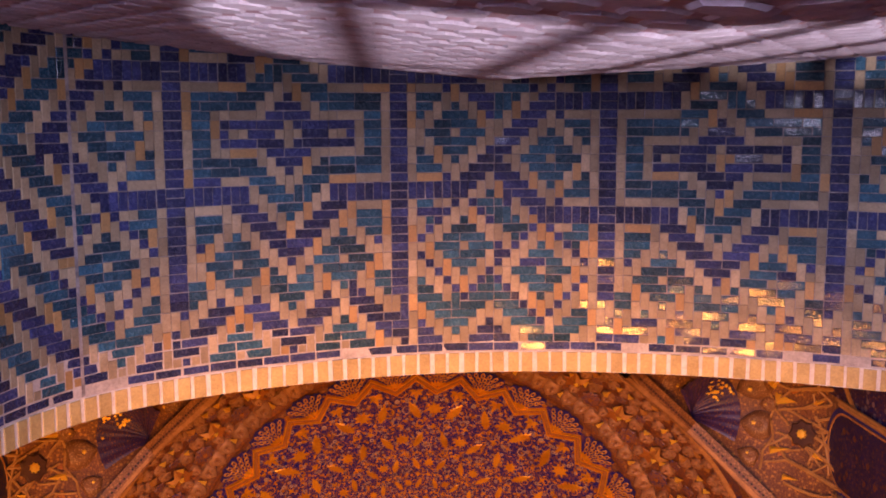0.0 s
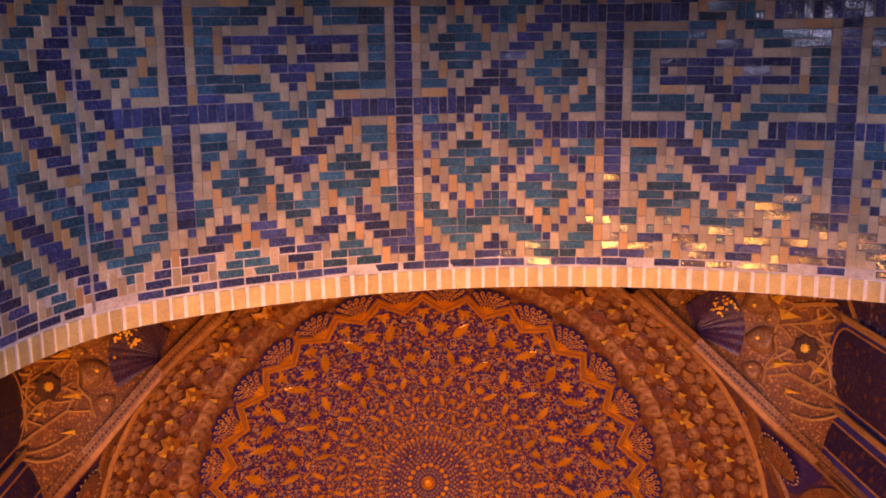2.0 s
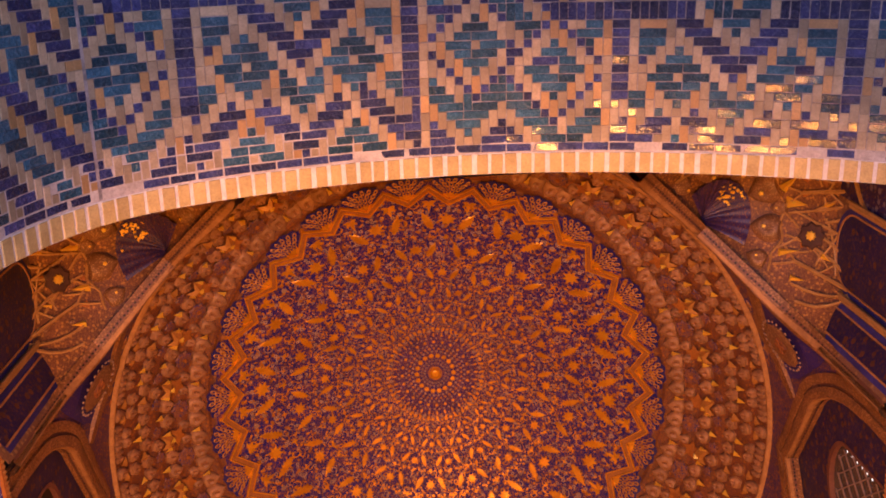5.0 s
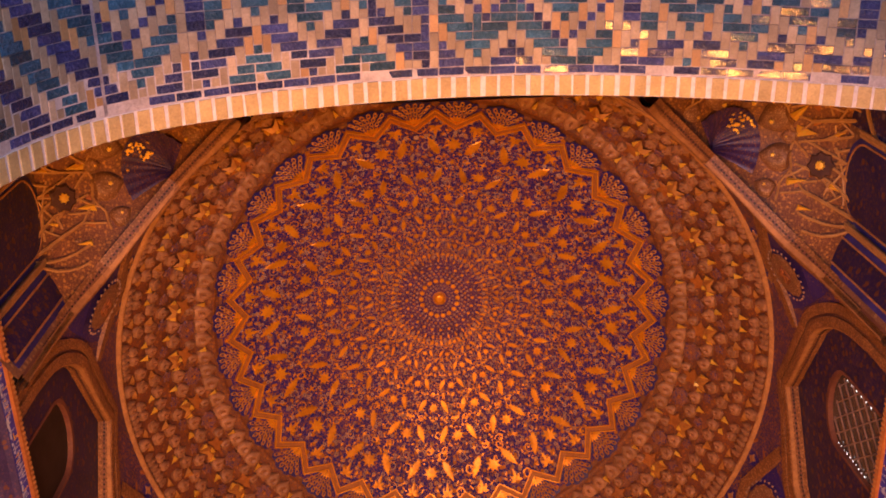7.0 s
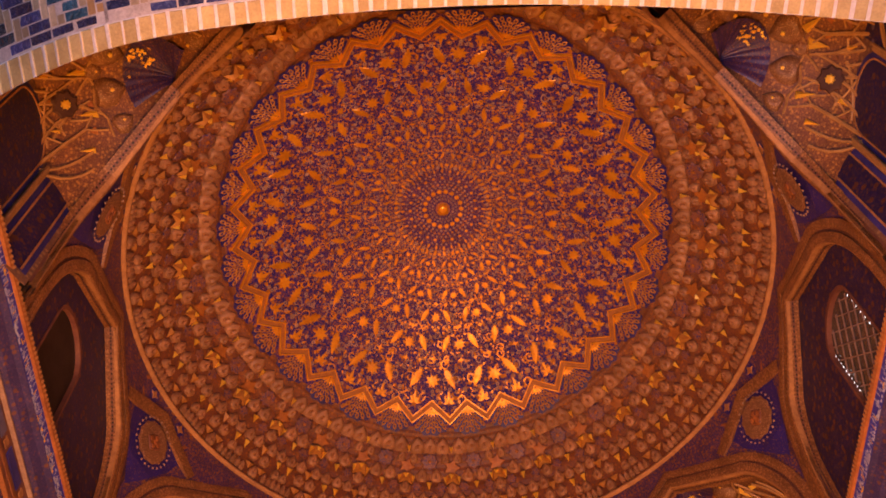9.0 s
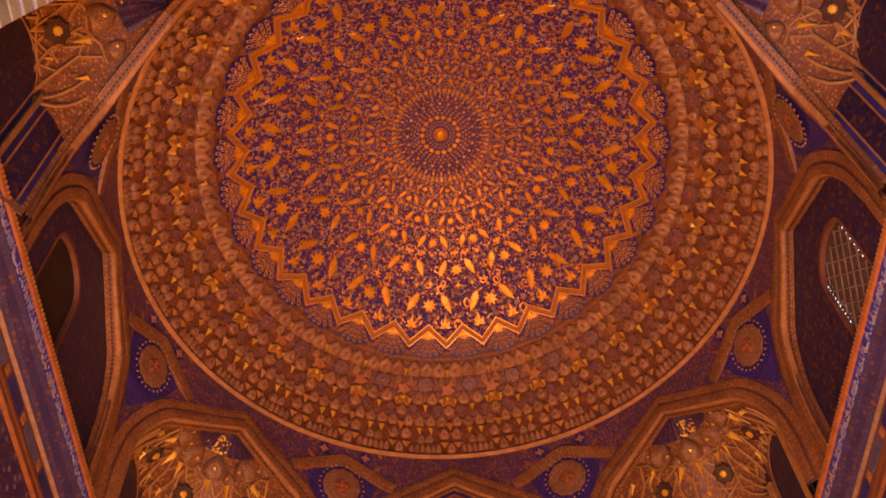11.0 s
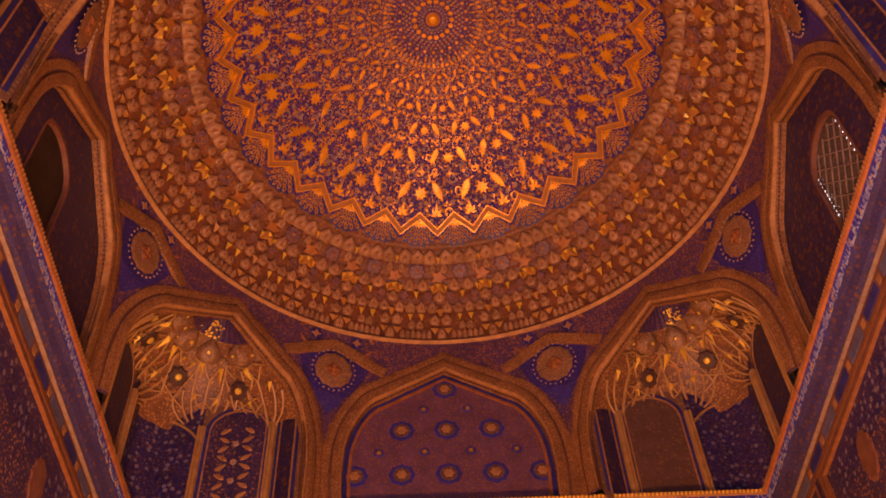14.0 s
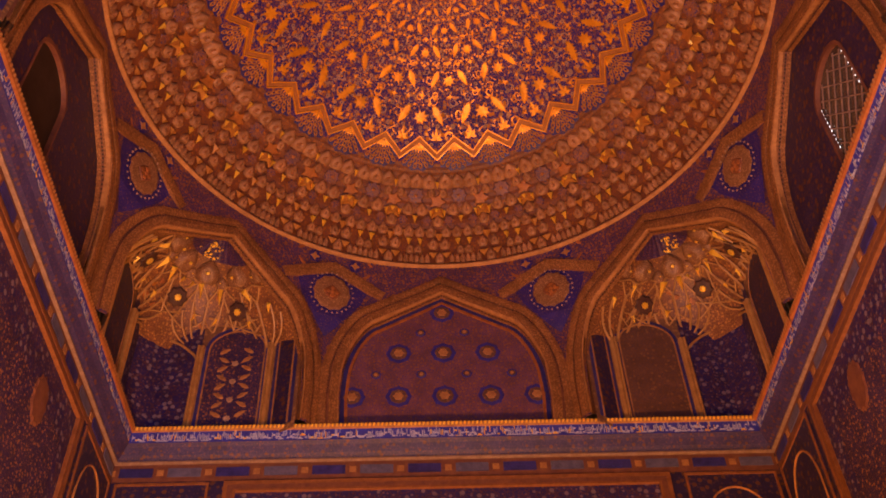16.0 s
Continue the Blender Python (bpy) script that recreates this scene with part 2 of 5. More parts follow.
# ---- building helpers ----
def mesh(name, verts, faces, material, parent=None, label="", smooth=False, uvs=None, mats=None, index=None):
    me = bpy.data.meshes.new(name)
    me.from_pydata([tuple(v) for v in verts], [], [tuple(f) for f in faces])
    for mm in (mats or [material]):
        me.materials.append(mm)
    if index is not None:
        me.polygons.foreach_set("material_index", index)
    if smooth:
        me.polygons.foreach_set("use_smooth", [True] * len(me.polygons))
    if uvs is not None:
        layer = me.uv_layers.new(name="uv")
        flat = []
        for poly in me.polygons:
            for vi in poly.vertices:
                flat.extend(uvs[vi])
        layer.data.foreach_set("uv", flat)
    me.update()
    ob = new(name, me)
    if parent is not None:
        ob.parent = parent
    if label:
        ob["label"] = label
    return ob


def again(ob, m, parent=None, name=None):
    """Another object on the same mesh."""
    o = new(name or ob.name.split(".")[0], ob.data)
    o.parent = parent or ob.parent
    o.matrix_basis = m
    return o


def thing(name, label, category, group="", kind="", at=(0, 0, 0)):
    ob = new(name)
    ob.location = at
    ob.empty_display_size = 0.1
    return tagged(ob, label, category, group, kind)


class Build:
    """Collects vertices and faces of one mesh."""

    def __init__(self):
        self.v, self.f = [], []

    def grid(self, rows, closed=False):
        n, b = len(rows[0]), len(self.v)
        for row in rows:
            self.v.extend(row)
        for i in range(len(rows) - 1):
            for j in range(n if closed else n - 1):
                k = (j + 1) % n
                self.f.append((b + i * n + j, b + i * n + k, b + (i + 1) * n + k, b + (i + 1) * n + j))
        return self

    def poly(self, pts):
        b = len(self.v)
        self.v.extend(pts)
        self.f.append(tuple(range(b, b + len(pts))))
        return self

    def add(self, verts, faces):
        b = len(self.v)
        self.v.extend(verts)
        self.f.extend(tuple(i + b for i in f) for f in faces)
        return self

    def slab(self, lo, hi, bevel=0.0):
        x0, y0, z0 = lo
        x1, y1, z1 = hi
        p = [(x0, y0, z0), (x1, y0, z0), (x1, y1, z0), (x0, y1, z0), (x0, y0, z1), (x1, y0, z1), (x1, y1, z1), (x0, y1, z1)]
        return self.add(p, [(0, 3, 2, 1), (4, 5, 6, 7), (0, 1, 5, 4), (1, 2, 6, 5), (2, 3, 7, 6), (3, 0, 4, 7)])

    def tube(self, pts, radius, sides=6):
        pts = [Vector(p) for p in pts]
        rows = []
        up = Vector((0.13, 0.31, 0.94))
        for i, p in enumerate(pts):
            d = (pts[min(i + 1, len(pts) - 1)] - pts[max(i - 1, 0)]).normalized()
            a = d.cross(up).normalized()
            c = a.cross(d)
            rows.append([tuple(p + (a * math.cos(t) + c * math.sin(t)) * radius) for t in (2 * math.pi * k / sides for k in range(sides))])
        return self.grid(rows, True)

    def make(self, name, material, parent=None, label="", smooth=False, uvs=None):
        return mesh(name, self.v, self.f, material, parent, label, smooth, uvs)


# ---- plan of the hall ----
HALF = 4.05           # half width of the square hall
LEDGE = 7.62          # top of the inscription cornice
IN = 3.92             # inradius of the octagon above the cornice
RING_R, RING_Z = 3.88, 10.40
SPRING, HALF_ARCH, RISE = 8.60, 1.34, 1.36


def dome_z(r):
    return 12.80 - 0.122 * r * r


def arch_z(x):
    """The arches of the drum: straight from the point to the haunch, then round into the upright."""
    x = abs(x)
    if x <= 0.9:
        return 9.90 - 0.58 * x
    u = min(1.0, (x - 0.9) / (HALF_ARCH - 0.9))
    return 8.45 + 0.928 * (1 - u ** 1.5) ** 0.6


def net_z(x):
    u = min(1.0, abs(x) / HALF_ARCH)
    return SPRING + RISE * (0.7 * math.sqrt(1 - u * u) + 0.3 * (1 - u))


def face_point(k, x, d, z):
    """A point of the octagon's side k: x along it, d outwards from it."""
    a = k * math.pi / 4
    o, t = (math.cos(a), math.sin(a)), (math.sin(a), -math.cos(a))
    return (o[0] * (IN + d) + t[0] * x, o[1] * (IN + d) + t[1] * x, z)


def leaned(p):
    """The drum leans in from the octagon's corners to the ring of the dome."""
    r = math.hypot(p[0], p[1])
    s = max(0.0, min(1.0, (p[2] - 8.9) / (RING_Z - 8.9)))
    w = r + (min(r, RING_R + 0.02) - r) * s ** 1.3
    return (p[0] * w / r, p[1] * w / r, p[2])


# ---- dome ----
# The dome is a little out of round: longer along the hall's axis than across it.
def settle(p, w=1.0):
    return Vector((p[0] * (1 - 0.022 * w) - 0.02 * w, p[1] * (1 + 0.03 * w), p[2]))


dome = thing("dome", "shallow gilded dome with blue and gold foliage rings", "dome", kind="structure", at=(0, 0, 0))
TEETH = 32
PITCH = 2 * math.pi / TEETH
b, uv = Build(), []
RS = [0.02 * 1.09 ** i for i in range(60) if 0.02 * 1.09 ** i < 2.9] + [2.95]
rows = []
for r in RS:
    row = []
    for j in range(193):
        a = 2 * math.pi * j / 192
        row.append(tuple(settle((r * math.cos(a), r * math.sin(a), dome_z(r)))))
        uv.append((TEETH * j / 192, 5.7 * math.log(r)))
    rows.append(row)
b.grid(rows)
b.make("shell", DOME_PAINT, dome, "blue ground covered with small gold foliage", True, uv)
# outer skin that closes the dome
b = Build()
b.grid([[(r * math.cos(a), r * math.sin(a), z) for a in (2 * math.pi * j / 48 for j in range(48))] for r, z in ((0.01, 13.3), (3.2, 12.6), (4.6, 11.6), (4.6, 10.5))], True)
b.make("outer_skin", MORTAR, dome)


def on_dome(r, a, turn=0.0, scale=1.0, lift=0.004):
    er = Vector((math.cos(a), math.sin(a), -0.244 * r)).normalized()
    et = Vector((-math.sin(a), math.cos(a), 0))
    n = et.cross(er)
    p = settle((r * math.cos(a), r * math.sin(a), dome_z(r))) + n * lift
    m = Matrix(((et.x, er.x, n.x, p.x), (et.y, er.y, n.y, p.y), (et.z, er.z, n.z, p.z), (0, 0, 0, 1)))
    return m @ Matrix.Rotation(turn, 4, "Z") @ Matrix.Diagonal((scale, scale, scale, 1))


def relief(outline, height):
    """A raised ornament: flat back edge, bevelled rim, domed top."""
    n = len(outline)
    v = [(x, y, 0.0) for x, y in outline] + [(x * 0.86, y * 0.86, height * 0.8) for x, y in outline] + [(0, 0, height)]
    f = [(i, (i + 1) % n, n + (i + 1) % n, n + i) for i in range(n)] + [(n + i, n + (i + 1) % n, 2 * n) for i in range(n)]
    return v, f


def leaf_outline(length, width, teeth, bite=0.8):
    pts = []
    for side in (1, -1):
        steps = range(teeth + 1) if side == 1 else range(teeth, -1, -1)
        for i in steps:
            t = i / teeth
            w = width * math.sin(math.pi * t ** 0.8) ** 0.8 * (1.0 if i % 2 else bite)
            if 0 < i < teeth or (side == 1):
                pts.append((side * w, (t - 0.5) * length))
    return pts


def rosette_outline(r, petals, dip=0.55):
    return [(r * (1 if i % 2 == 0 else dip) * math.cos(math.pi * i / petals), r * (1 if i % 2 == 0 else dip) * math.sin(math.pi * i / petals)) for i in range(2 * petals)]


def ring_shape(r0, r1, h, n=10):
    """A small raised ring, such as a round painted blossom with a dark heart."""
    v = [(r * math.cos(2 * math.pi * i / n), r * math.sin(2 * math.pi * i / n), z) for r, z in ((r1, 0.0), ((r0 + r1) / 2, h), (r0, 0.0)) for i in range(n)]
    return v, [(j * n + i, j * n + (i + 1) % n, (j + 1) * n + (i + 1) % n, (j + 1) * n + i) for j in range(2) for i in range(n)]


LEAF = relief(leaf_outline(0.345, 0.074, 14, 0.52), 0.016)
FLOWER = relief(rosette_outline(0.124, 8, 0.54), 0.016)
STAR = relief(rosette_outline(0.105, 4, 0.36), 0.012)
BLOSSOM = relief(rosette_outline(0.042, 6, 0.8), 0.012)
EYE = ring_shape(0.016, 0.040, 0.008)
BUD = relief(leaf_outline(0.13, 0.030, 6), 0.010)
LILY = Build()
for turn_, ln_ in ((0.0, 0.20), (0.75, 0.12), (-0.75, 0.12), (1.7, 0.10), (-1.7, 0.10)):
    v, f = relief(leaf_outline(ln_, 0.030, 6), 0.012)
    LILY.add([(x * math.cos(turn_) - (y + ln_ * 0.5) * math.sin(turn_), x * math.sin(turn_) + (y + ln_ * 0.5) * math.cos(turn_) - 0.07, z) for x, y, z in v], f)
LILY = (LILY.v, LILY.f)

first = {}


def ornament(kind, shape, material, m):
    if kind not in first:
        first[kind] = mesh(kind, shape[0], shape[1], material, dome)
        first[kind].matrix_basis = m
    else:
        again(first[kind], m, dome, kind)


fill = {"gold": Build(), "pale": Build()}


def scatter(key, shape, m):
    fill[key].add([tuple(m @ Vector(p)) for p in shape[0]], shape[1])


def tendril(key, pts, w):
    """A thin flat stem through points (r, angle) of the dome."""
    rows = []
    for i, (r, a) in enumerate(pts):
        (ra, aa), (rb, ab) = pts[max(i - 1, 0)], pts[min(i + 1, len(pts) - 1)]
        dr, dt = rb - ra, (ab - aa) * r
        ln = math.hypot(dr, dt) or 1.0
        o = w * math.sin(math.pi * (0.12 + 0.76 * i / (len(pts) - 1)))
        rows.append([tuple(on_dome(r + s * o * dt / ln, a - s * o * dr / ln / r, 0, 1, 0.006).translation) for s in (1, -1)])
    fill[key].grid(rows)


SECTOR = 2 * math.pi / 16
for ring in range(7):
    r = 2.365 * 0.81 ** ring
    s = 0.81 ** ring
    off = SECTOR / 4 + (SECTOR / 2 if ring % 2 else 0.0)
    for k in range(16):
        a = off + k * SECTOR
        mid = a + SECTOR / 2
        for shape, kind, r2, a2, turn, sc in (
                (FLOWER, "flower", r * 1.01, a, 0.3, 1.0),
                (LEAF, "leaf", r, mid + 0.088, 0.42, 1.0),
                (LEAF, "leaf", r, mid - 0.088, -0.42, 1.0)):
            m = on_dome(r2, a2, turn + random.uniform(-0.06, 0.06), s * sc)
            if ring < 5:
                ornament(kind, shape, GOLD, m)
            else:
                scatter("gold", shape, m)
        # cross stars between the rings, round eyes, buds and winding stems
        for a2, r2, sc in ((a, 0.895, 0.62), (mid, 0.905, 0.55), (a + SECTOR / 4, 0.90, 0.42), (a - SECTOR / 4, 0.90, 0.42)):
            scatter("gold", STAR, on_dome(r * r2, a2, 0.0, s * sc))
        for a2, r2, sc in ((0.105, 1.055, 0.75), (-0.105, 1.055, 0.75), (0.085, 0.955, 0.6), (-0.085, 0.955, 0.6), (SECTOR / 2, 1.06, 0.9), (SECTOR / 2, 0.955, 0.7), (0.0, 1.085, 0.62), (0.155, 0.945, 0.55), (-0.155, 0.945, 0.55)):
            scatter("pale", EYE, on_dome(r * r2, a + a2, 0.0, s * sc))
        for a2, r2, turn, sc in ((0.055, 1.075, 0.8, 0.5), (-0.055, 1.075, -0.8, 0.5), (0.048, 0.945, 2.2, 0.5), (-0.048, 0.945, -2.2, 0.5), (SECTOR / 2 + 0.045, 1.075, 1.2, 0.42), (SECTOR / 2 - 0.045, 1.075, -1.2, 0.42), (SECTOR / 2, 1.005, 0.0, 0.5), (0.16, 1.06, 0.4, 0.4), (-0.16, 1.06, -0.4, 0.4)):
            scatter("gold", BUD, on_dome(r * r2, a + a2, turn, s * sc))
        for a2, r2, sg in ((0.10, 1.10, 1), (-0.10, 1.10, -1), (0.075, 0.92, -1), (-0.075, 0.92, 1), (SECTOR / 2 + 0.02, 1.11, 1), (SECTOR / 2 - 0.02, 0.935, -1), (0.15, 1.0, 1), (-0.15, 1.0, -1)):
            spin = random.uniform(0, 6)
            tendril("gold" if sg > 0 else "pale", [(r * r2 + s * (0.075 - 0.006 * q) * math.cos(spin + sg * 0.75 * q), a + a2 + s * (0.075 - 0.006 * q) * math.sin(spin + sg * 0.75 * q) / r) for q in range(10)], 0.0075 * s)
# fine seed blossoms between the leaves, closer towards the crown
SEED = relief(rosette_outline(0.03, 5, 0.62), 0.006)
for i in range(5600):
    r = 0.66 + 2.0 * random.random() ** 1.25
    scatter("pale" if i % 3 == 0 else "gold", EYE if i % 3 == 0 else SEED, on_dome(r, random.uniform(0, 2 * math.pi), random.uniform(0, 3), random.uniform(0.3, 0.7) * (r / 2.4) ** 0.5, 0.003))
# close rings of petals and beads round the crown
for i, (r, count, shape, sc, key) in enumerate(((0.150, 20, EYE, 0.40, "pale"), (0.195, 24, EYE, 0.40, "pale"), (0.265, 18, BLOSSOM, 0.95, "gold"), (0.330, 32, SEED, 0.75, "pale"), (0.375, 36, EYE, 0.42, "gold"), (0.42, 40, SEED, 0.7, "pale"),
                                               (0.475, 24, BLOSSOM, 0.62, "gold"), (0.53, 48, SEED, 0.6, "pale"), (0.585, 32, BUD, 0.55, "gold"), (0.64, 32, EYE, 0.6, "pale"), (0.69, 64, SEED, 0.7, "gold"), (1.70, 128, SEED, 0.8, "gold"), (1.38, 112, SEED, 0.75, "gold"), (1.12, 96, SEED, 0.7, "gold"), (0.90, 80, SEED, 0.6, "gold"))):
    for k in range(count):
        scatter(key, shape, on_dome(r, 2 * math.pi * (k + 0.5 * (i % 2)) / count, 0.0, sc))
for k in range(TEETH):
    ornament("palmette", LILY, GOLD, on_dome(2.60, k * PITCH, math.pi, 0.92))
    for da, r2 in ((0.045, 2.53), (-0.045, 2.53), (0.03, 2.72), (-0.03, 2.72), (PITCH / 2, 2.52)):
        scatter("pale", EYE, on_dome(r2, k * PITCH + da, 0.0, 0.7))
    for da, r2, turn in ((0.055, 2.60, 0.7), (-0.055, 2.60, -0.7)):
        scatter("gold", BUD, on_dome(r2, k * PITCH + da, turn, 0.5))
tagged(fill["gold"].make("small_leaves", GOLD, dome, "tiny gilded leaves and stars"), kind="stuff")
tagged(fill["pale"].make("small_blossoms", PALE, dome, "tiny pale pink blossoms"), kind="stuff")
# boss at the crown
b = Build()
for rr0, rr1, h in ((0.0, 0.075, 0.05), (0.085, 0.098, 0.012)):
    prof = [(rr0, h), ((rr0 + rr1) / 2, h * 1.15), (rr1, h * 0.8), (rr1, -0.01)] if rr0 == 0 else [(rr0, -0.01), (rr0, h), (rr1, h), (rr1, -0.01)]
    b.grid([[tuple(settle((p * math.cos(t), p * math.sin(t), dome_z(p) - hh))) for t in (2 * math.pi * j / 40 for j in range(40))] for p, hh in prof], True)
b.make("crown_boss", GOLD, dome, "round gilded boss with a fine ring", True)


# zigzag moulding: three strips of one profile
def zigzag(o0, o1, h, name, material, lab):
    b = Build()
    rows = []
    for k in range(2 * TEETH + 1):
        a = k / 2 * PITCH
        base = 2.868 if k % 2 == 0 else 2.668
        rows.append([tuple(on_dome(base + o, a, 0, 1, hh).translation) for o, hh in ((o0, -0.004), (o0, h), (o1, h), (o1, -0.004))])
    return b.grid(rows).make(name, material, dome, lab)


zigzag(-0.050, -0.034, 0.034, "zigzag_fillet", GOLD, "")
zigzag(-0.033, 0.031, 0.012, "zigzag_band", ZIG, "braided ochre zigzag moulding")
zigzag(0.032, 0.050, 0.036, "zigzag_fillet", GOLD, "")


# lobed fans below the zigzag
def petals(rows_):
    fan = Build()
    for dist, count, spread, ln_, wd_, open_ in rows_:
        for i in range(count):
            t = (i - (count - 1) / 2) * spread
            if open_:
                v, f = ring_shape(wd_ * 0.40, wd_, 0.010, 8)
                v = [(x, y * ln_ / wd_ / 2, z) for x, y, z in v]
            else:
                v, f = relief(leaf_outline(ln_, wd_, 6), 0.014)
            c, s = math.cos(t), math.sin(t)
            fan.add([(x * c - (y + dist) * s, x * s + (y + dist) * c, z) for x, y, z in v], f)
    return fan.v, fan.f


FAN_HEART = petals([(0.085, 5, 0.34, 0.13, 0.022, False)])
FAN_SCALES = petals([(0.185, 4, 0.36, 0.10, 0.030, True), (0.26, 5, 0.30, 0.10, 0.032, True), (0.335, 6, 0.25, 0.10, 0.030, True)])
LOBE = relief([(0.285 * math.sin(t) * (1 + 0.05 * math.cos(11 * t)), 0.215 - 0.215 * math.cos(t) + 0.014 * math.cos(11 * t)) for t in (2 * math.pi * j / 44 for j in range(44))], 0.004)

# ---- muqarnas ring ----
muqarnas = thing("muqarnas_ring", "ring of dusty pink and gilded muqarnas cells under the dome", "muqarnas", kind="structure")
PROFILE = [(2.60, 11.975), (2.86, 11.80), (3.10, 11.66), (3.30, 11.54), (3.50, 11.36), (3.66, 11.10), (3.78, 10.80), (3.85, 10.55), (3.87, 10.42)]


def profile_z(r):
    for (r0, z0), (r1, z1) in zip(PROFILE, PROFILE[1:]):
        if r <= r1:
            return z0 + (z1 - z0) * (r - r0) / (r1 - r0)
    return PROFILE[-1][1]


def on_ring(r, a, turn=0.0, lift=0.0, scale=1.0):
    """Frame on the muqarnas: x along the ring, y up the slope, z into the room."""
    z = profile_z(r)
    w = min(1.0, max(0.0, (z - 10.42) / 0.9))
    h = 0.02
    dz = (profile_z(min(3.87, r + h)) - profile_z(r - h)) / (min(3.87, r + h) - r + h)
    d = math.hypot(1, dz)
    ey = Vector((-math.cos(a) / d, -math.sin(a) / d, -dz / d))
    ex = Vector((math.sin(a), -math.cos(a), 0))
    n = ex.cross(ey)
    p = settle((r * math.cos(a), r * math.sin(a), z), w) + n * lift
    m = Matrix(((ex.x, ey.x, n.x, p.x), (ex.y, ey.y, n.y, p.y), (ex.z, ey.z, n.z, p.z), (0, 0, 0, 1)))
    return m @ Matrix.Rotation(turn, 4, "Z") @ Matrix.Diagonal((scale, scale, scale, 1))


b = Build()
rows = []
for i in range(29):
    r = 2.90 + 0.97 * i / 28
    rows.append([tuple(on_ring(min(r, 3.868), t, 0, -0.02 - (0.015 if i % 4 > 1 else 0)).translation) for t in (2 * math.pi * j / 192 for j in range(192))])
b.grid(rows, True).make("backing", MUQ_RED, muqarnas, "rust red ground between the cells")


def slope_frame(r0, z0, r1, z1, a, t=0.5, lift=0.0):
    """Frame on the cone from (r0, z0) to the outer (r1, z1): x along the ring, y up the slope, z into the room."""
    r, z = r0 + (r1 - r0) * t, z0 + (z1 - z0) * t
    d = math.hypot(r1 - r0, z1 - z0)
    ey = Vector((-math.cos(a) * (r1 - r0) / d, -math.sin(a) * (r1 - r0) / d, (z0 - z1) / d))
    ex = Vector((math.sin(a), -math.cos(a), 0))
    n = ex.cross(ey)
    p = Vector((r * math.cos(a), r * math.sin(a), z)) + n * lift
    return Matrix(((ex.x, ey.x, n.x, p.x), (ex.y, ey.y, n.y, p.y), (ex.z, ey.z, n.z, p.z), (0, 0, 0, 1)))


def pod(w, h, out):
    """A pointed shell cell: full below, drawn to a point above, with a narrow slot; the second list marks the slot's faces."""
    rows, n = [], 8
    for i in range(8):
        v = i / 7
        half = w * (math.sqrt(max(0.0, 1 - (1 - v / 0.4) ** 2)) * 0.35 + 0.65 if v < 0.4 else 1 - ((v - 0.4) / 0.6) ** 2.0) + 0.002
        row = []
        for j in range(n):
            s = -1 + 2 * j / (n - 1)
            z = out * (1 - s * s) ** 0.6 * (0.35 + 0.65 * math.sin(math.pi * (0.12 + 0.80 * v)))
            if j in (3, 4) and 2 <= i <= 3:
                z *= 0.62
            row.append((s * half, (v - 0.45) * h, z))
        rows.append(row)
    b = Build().grid(rows)
    edge = rows[0] + [r_[-1] for r_ in rows[1:]] + list(reversed(rows[-1]))[1:] + [r_[0] for r_ in reversed(rows[1:-1])]
    b.grid([[(x * 1.04, y * 1.03, -0.06) for x, y, z in edge], edge], True)
    return b.v, b.f, [1 if q < 49 and q % 7 == 3 and 2 <= q // 7 <= 3 else 0 for q in range(len(b.f))]


def scallop(w, h):
    """The raised lip that runs round the foot of a cell."""
    b = Build().tube([(-w * math.cos(t), h * (0.10 - 0.55 * math.sin(t)), 0.012) for t in (math.pi * q / 8 for q in range(9))], 0.011, 4)
    return b.v, b.f


def facet(w, h, out):
    """A gilt three-sided drop."""
    v = [(-w, h / 2, 0), (w, h / 2, 0), (0, -h / 2, 0), (0, h * 0.30, out), (0, h / 2, out * 0.3)]
    return v, [(0, 2, 3), (2, 1, 3), (1, 4, 3), (4, 0, 3)]


def cup(w, h, out):
    """A gilt cup of three facets: a broad one between two folded wings."""
    v = [(-w, h * 0.35, 0), (-w * 0.55, h * 0.5, out * 0.5), (0, h * 0.62, out * 0.7), (w * 0.55, h * 0.5, out * 0.5), (w, h * 0.35, 0),
         (-w * 0.80, -h * 0.5, 0.0), (-w * 0.38, -h * 0.15, out), (w * 0.38, -h * 0.15, out), (w * 0.80, -h * 0.5, 0.0), (0, -h * 0.25, out * 0.5)]
    return v, [(0, 5, 1), (1, 5, 6), (1, 6, 2), (2, 6, 7), (2, 7, 3), (3, 7, 8), (3, 8, 4), (6, 9, 7), (5, 9, 6), (7, 9, 8)]


def cells(name, shape, material, r, places, lift=0.0, lab="", lip=None, tilt=0.0, scale=1.0):
    """Repeat a cell in each of the ring's bays; places: fractions of a bay."""
    if len(shape) == 3:
        ob = mesh(name, shape[0], shape[1], material, muqarnas, lab, False, None, [material, SLOT], shape[2])
    else:
        ob = mesh(name, shape[0], shape[1], material, muqarnas, lab)
    for k in range(TEETH):
        for i, f in enumerate(places):
            m = on_ring(r, (k + f) * PITCH, random.uniform(-0.04, 0.04), lift, scale * random.uniform(0.95, 1.05))
            if tilt:
                m = m @ Matrix.Rotation(random.uniform(-tilt, tilt), 4, "X") @ Matrix.Rotation(random.uniform(-tilt, tilt), 4, "Y")
            if k == 0 and i == 0:
                ob.matrix_basis = m
            else:
                again(ob, m, muqarnas, name)
            if lip:
                m2 = on_ring(r, (k + f) * PITCH, 0, lift)
                lips.add([tuple(m2 @ Vector(p)) for p in lip[0]], lip[1])


